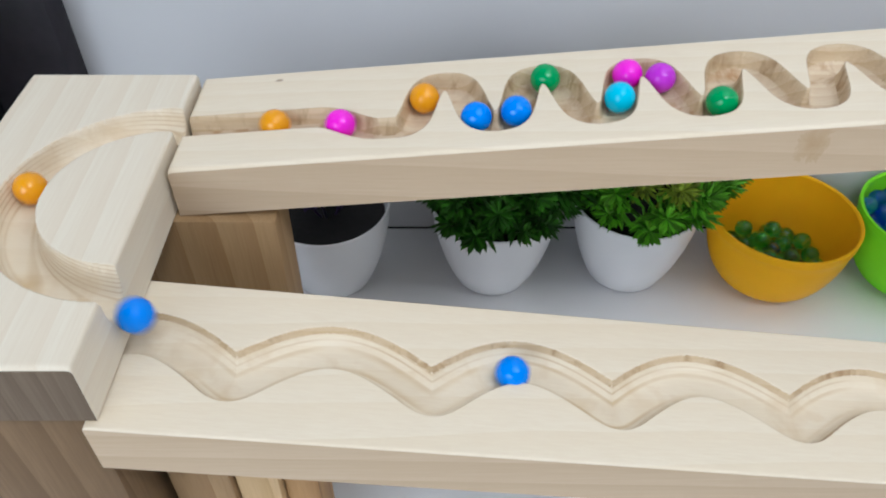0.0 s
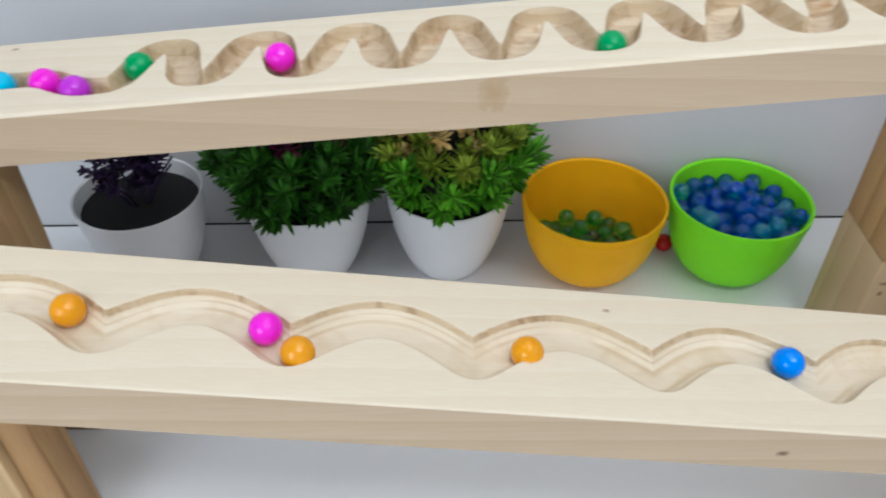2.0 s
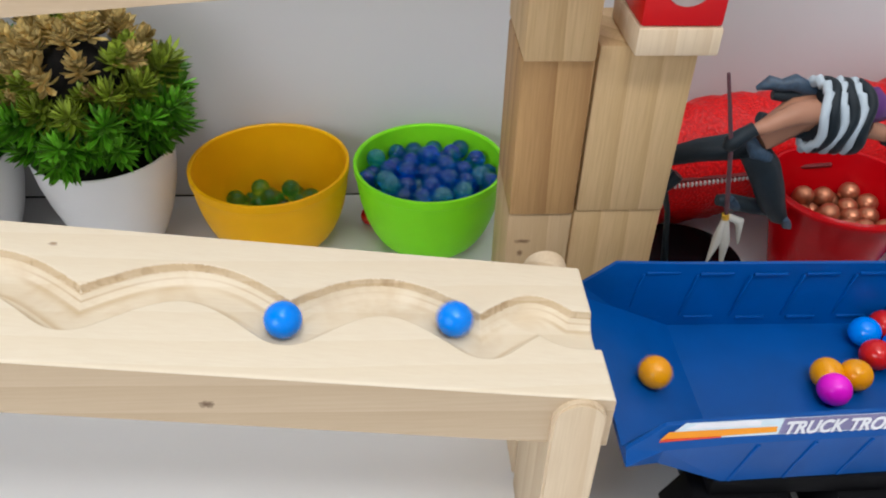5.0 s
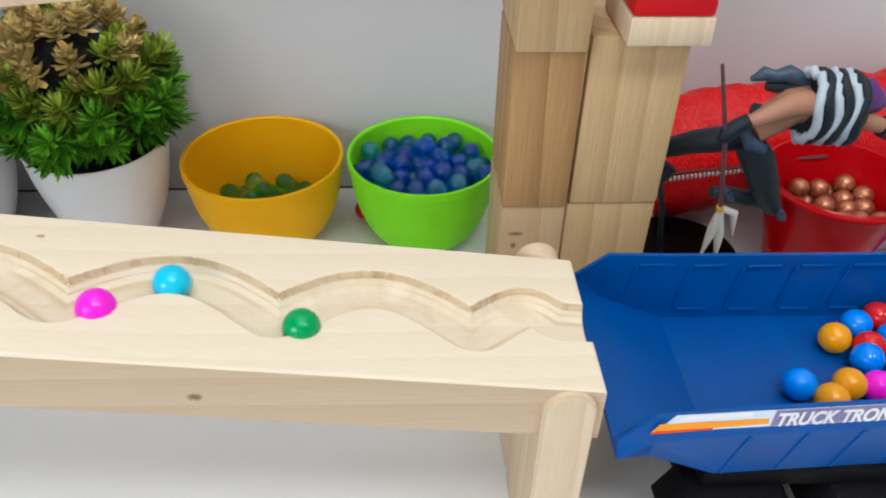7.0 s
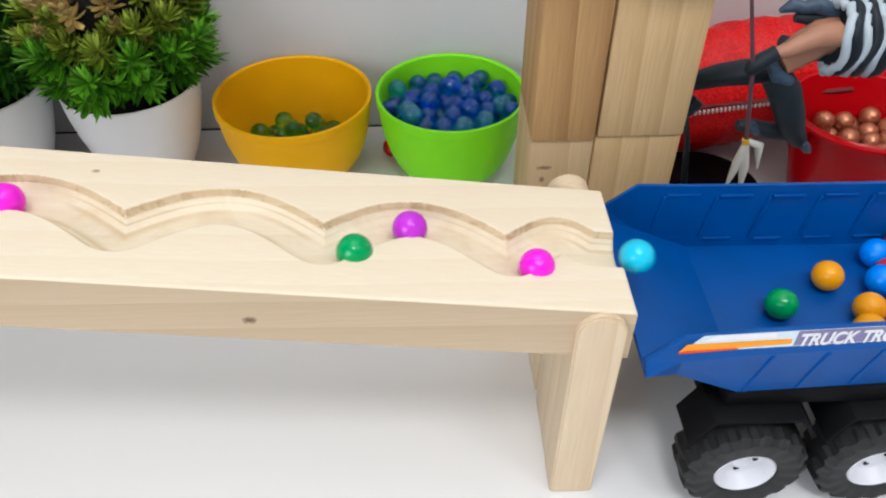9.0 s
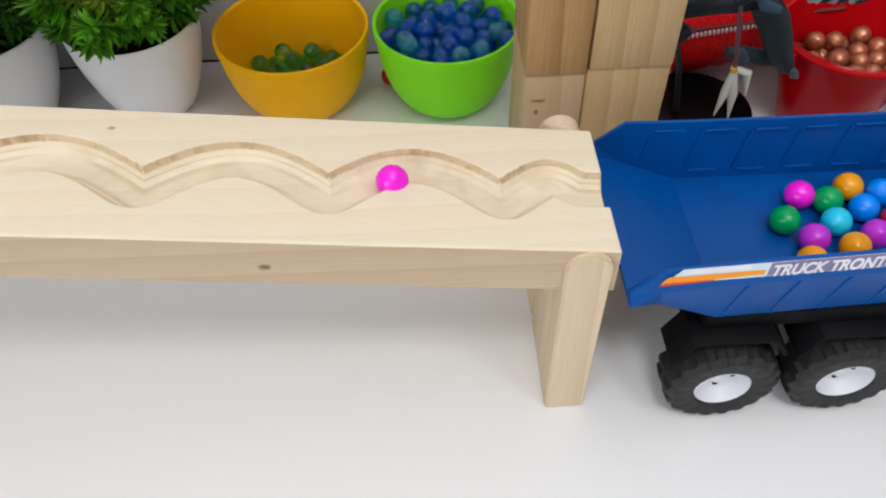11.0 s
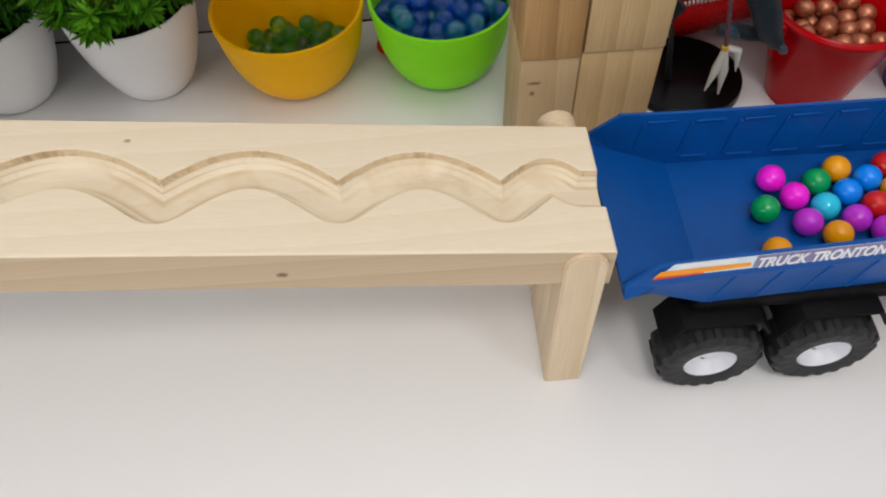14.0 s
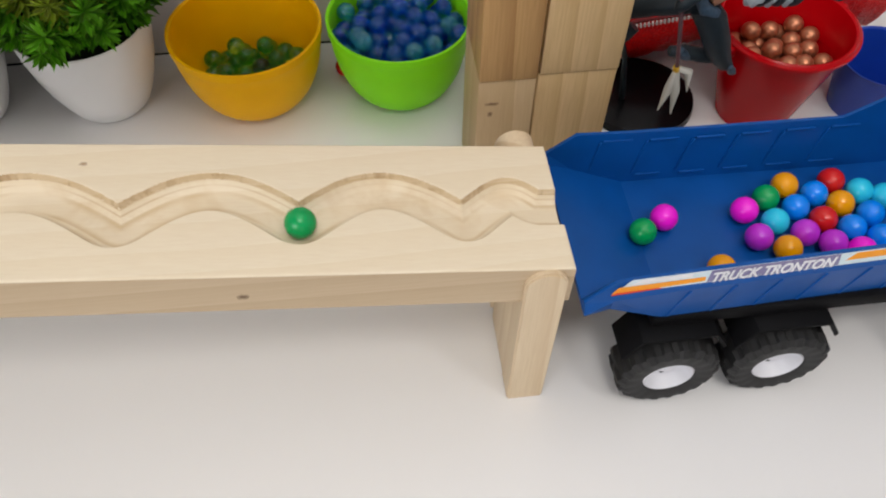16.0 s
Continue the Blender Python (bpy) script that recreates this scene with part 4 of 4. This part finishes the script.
def glide(t, rows):
    """A smooth value at t through rows of (seconds, value), with no overshoot, going on evenly before the first row."""
    ts, vs = np.array([r[0] for r in rows], float), np.array([r[1] for r in rows], float)
    if len(ts) == 1:
        return float(vs[0])
    h, d = np.diff(ts), np.diff(vs) / np.diff(ts)
    m = np.zeros(len(ts))
    m[0], m[-1] = d[0], d[-1]
    for k in range(1, len(ts) - 1):
        if d[k - 1] * d[k] > 0:
            m[k] = 2 * d[k - 1] * d[k] / (d[k - 1] + d[k])
    if t <= ts[0]:
        return float(vs[0] + m[0] * (t - ts[0]))
    if t >= ts[-1]:
        return float(vs[-1])
    k = int(np.searchsorted(ts, t)) - 1
    u = (t - ts[k]) / h[k]
    return float((1 + 2 * u) * (1 - u) ** 2 * vs[k] + u * (1 - u) ** 2 * h[k] * m[k] + u * u * (3 - 2 * u) * vs[k + 1] + u * u * (u - 1) * h[k] * m[k + 1])


def on_track(s):
    return [float(np.interp(s, TRACK_S, TRACK[:, k])) for k in range(3)]


def in_bed(x, y):
    x0, _, z0 = on_track(S_END)
    return [x, y, max(float(bed_floor(x)) + BALL, z0 - 45 * max(0.0, x - x0) ** 2)]


def rolling(color, track, edge, bed, phase):
    """A ball that runs down the track, leaves it at the time edge and comes to rest in the truck by the rows of bed."""
    if edge:
        track = track + [(edge, S_END)]
        x0, y0, _ = on_track(S_END)
        bed = [(edge, x0, y0)] + bed
    rows = []
    for i in range(161):
        t = i / 10
        if edge and t > edge:
            where = in_bed(glide(t, [(a, b) for a, b, c in bed]), glide(t, [(a, c) for a, b, c in bed]))
        else:
            where = on_track(max(0.01, glide(t, track)))
        rows.append((t, where))
    ob = painted_ball(color, rows[0][1])
    spin, keyed, last = phase, [], rows[0][1]
    for t, where in rows:
        spin += min(80.0, math.degrees(math.dist(where, last) / BALL) * 0.5)
        last = where
        keyed.append((t, pose(*where, 0, spin, 0)))
    walk(ob, keyed)


def nudged(color, before, after):
    """A ball that lies in the truck from the start and is pushed along by those that arrive."""
    ob = painted_ball(color, in_bed(*before), "ball lying in the truck")
    walk(ob, [(t, pose(*in_bed(before[0] + (after[0] - before[0]) * f, before[1] + (after[1] - before[1]) * f))) for t, f in ((0, 0), (9.2, 0), (9.8, 0.5), (10.6, 0.9), (11.3, 1), (16, 1))])


def motions():
    rolling("blue", [(0, 1.691), (0.5, 1.807), (1, 1.911)], 2.3, [(2.9, 0.66, 0.25), (3.3, 0.690, 0.262), (9.2, 0.690, 0.262), (11.3, 0.7177, 0.2401)], 0)
    rolling("blue", [(0, 1.485), (0.5, 1.667), (1, 1.789), (1.5, 1.898), (2, 2.037), (2.5, 2.152)], 2.78, [(3.3, 0.655, 0.262), (4, 0.6682, 0.2650), (4.5, 0.6765, 0.2739), (9.2, 0.673, 0.272), (11.3, 0.6883, 0.2599)], 40)
    rolling("orange", [(0, 1.358), (0.5, 1.469), (1, 1.644), (1.5, 1.761), (2, 1.881), (2.5, 2.003), (3, 2.129)], 3.28, [(3.5, 0.6085, 0.2537), (3.8, 0.648, 0.2490), (4.5, 0.6564, 0.2450), (7, 0.6505, 0.2298), (9.2, 0.6507, 0.2299), (11.3, 0.6551, 0.2194)], 80)
    rolling("orange", [(0, 1.210), (0.5, 1.351), (1, 1.455), (1.5, 1.617), (2, 1.752), (2.5, 1.871), (3, 1.999), (3.5, 2.130)], 3.82, [(4, 0.5476, 0.2649), (4.5, 0.6415, 0.2517), (7, 0.637, 0.220), (8, 0.6370, 0.2180), (9, 0.6439, 0.2150), (11.3, 0.6251, 0.2126), (16, 0.6094, 0.2098)], 120)
    rolling("magenta", [(0, 1.171), (0.5, 1.309), (1, 1.428), (1.5, 1.586), (2, 1.731), (2.5, 1.849), (3, 1.966), (3.5, 2.094), (4, 2.189)], 4.14, [(4.5, 0.5725, 0.2421), (5, 0.640, 0.232), (7, 0.6649, 0.2274), (9.2, 0.668, 0.225), (11.3, 0.7000, 0.2130)], 160)
    rolling("orange", [(0, 1.099), (0.5, 1.194), (1, 1.337), (2, 1.624), (2.5, 1.748), (3, 1.858), (3.5, 1.969), (4, 2.084), (4.5, 2.130)], 4.86, [(5.5, 0.640, 0.262), (7, 0.6580, 0.2633), (8, 0.6394, 0.2434), (9, 0.6379, 0.2550), (9.6, 0.652, 0.262), (11.3, 0.6720, 0.2691)], 200)
    rolling("blue", [(0, 1.039), (0.5, 1.120), (1, 1.221), (3.5, 1.884), (4, 1.994), (4.5, 2.048)], 5.4, [(6.1, 0.64, 0.25), (7, 0.6686, 0.2471), (9.2, 0.6665, 0.2507), (11.3, 0.6722, 0.2504)], 240)
    rolling("blue", [(0, 1.006), (0.5, 1.091), (1, 1.176), (4, 1.936), (4.5, 1.996)], 6.52, [(6.8, 0.5670, 0.2426), (7, 0.6246, 0.2306), (7.4, 0.672, 0.232), (9.2, 0.684, 0.236), (11.3, 0.7013, 0.2305)], 280)
    rolling("green", [(0, 0.965), (0.5, 1.011), (1, 1.081), (1.5, 1.156), (7, 2.069), (7.3, 2.099), (7.6, 2.124), (8, 2.160), (8.5, 2.201)], 8.62, [(8.8, 0.5537, 0.2537), (9, 0.6043, 0.2346), (9.5, 0.634, 0.246), (11.3, 0.6560, 0.2602)], 320)
    rolling("light_blue", [(0, 0.886), (0.5, 0.977), (1, 1.066), (1.5, 1.132), (7, 2.004), (7.3, 2.041), (7.6, 2.073), (8, 2.111), (8.5, 2.156), (8.8, 2.191)], 8.98, [(9.2, 0.5701, 0.2511), (9.6, 0.630, 0.240), (11.3, 0.6550, 0.2408)], 10)
    rolling("magenta", [(0, 0.861), (0.5, 0.946), (1, 1.029), (1.5, 1.106), (2, 1.179), (7, 1.973), (7.3, 2.014), (7.6, 2.045), (8, 2.084), (8.5, 2.134), (9, 2.169), (9.2, 2.194)], 9.36, [(9.9, 0.620, 0.262), (11.3, 0.6383, 0.2634), (12.7, 0.6383, 0.2634), (13.2, 0.6390, 0.2500), (16, 0.6387, 0.2518)], 50)
    rolling("purple", [(0, 0.839), (0.5, 0.922), (1, 0.992), (1.5, 1.073), (2, 1.154), (7.3, 1.931), (7.6, 1.977), (8, 2.008), (8.5, 2.056), (9, 2.103), (9.2, 2.121)], 9.95, [(10.5, 0.620, 0.228), (11.3, 0.6405, 0.2300)], 90)
    rolling("green", [(0, 0.784), (0.5, 0.867), (1, 0.939), (1.5, 1.019), (2, 1.106), (7.6, 1.931), (8, 1.973), (8.5, 2.022), (9, 2.073), (9.2, 2.099)], 10.2, [(10.8, 0.612, 0.242), (11.3, 0.6295, 0.2455), (12.8, 0.6295, 0.2455), (14, 0.6183, 0.2422), (14.5, 0.6059, 0.2422), (16, 0.5696, 0.2424)], 130)
    rolling("magenta", [(0.5, 0.659), (1, 0.758), (1.5, 0.853), (2, 0.939), (2.5, 1.039), (9, 1.897), (9.2, 1.913), (11.3, 2.121), (11.5, 2.137), (12, 2.171)], 12.3, [(12.5, 0.5427, 0.2631), (12.8, 0.6153, 0.2682), (13.4, 0.630, 0.266), (14, 0.6290, 0.2654), (14.5, 0.6202, 0.2564), (16, 0.5859, 0.2518)], 170)
    rolling("green", [(1.5, 0.485), (1.7, 0.510), (2, 0.566), (2.5, 0.659), (14.4, 1.888), (14.5, 1.897), (14.8, 1.923), (15.2, 1.971), (15.6, 2.009), (16, 2.056)], None, [], 210)
    nudged("red", (0.690, 0.279), (0.7039, 0.2694))
    nudged("light_blue", (0.7070, 0.2600), (0.7187, 0.2589))
    nudged("light_blue", (0.7220, 0.2500), (0.7330, 0.2530))
    nudged("orange", (0.6890, 0.2450), (0.7022, 0.2502))
    nudged("red", (0.6740, 0.2560), (0.6860, 0.2391))
    nudged("purple", (0.6680, 0.2130), (0.6704, 0.2300))
    nudged("purple", (0.6850, 0.2190), (0.6847, 0.2204))
    nudged("blue", (0.7060, 0.2280), (0.7164, 0.2212))
    nudged("blue", (0.7010, 0.2110), (0.7150, 0.2050))


motions()
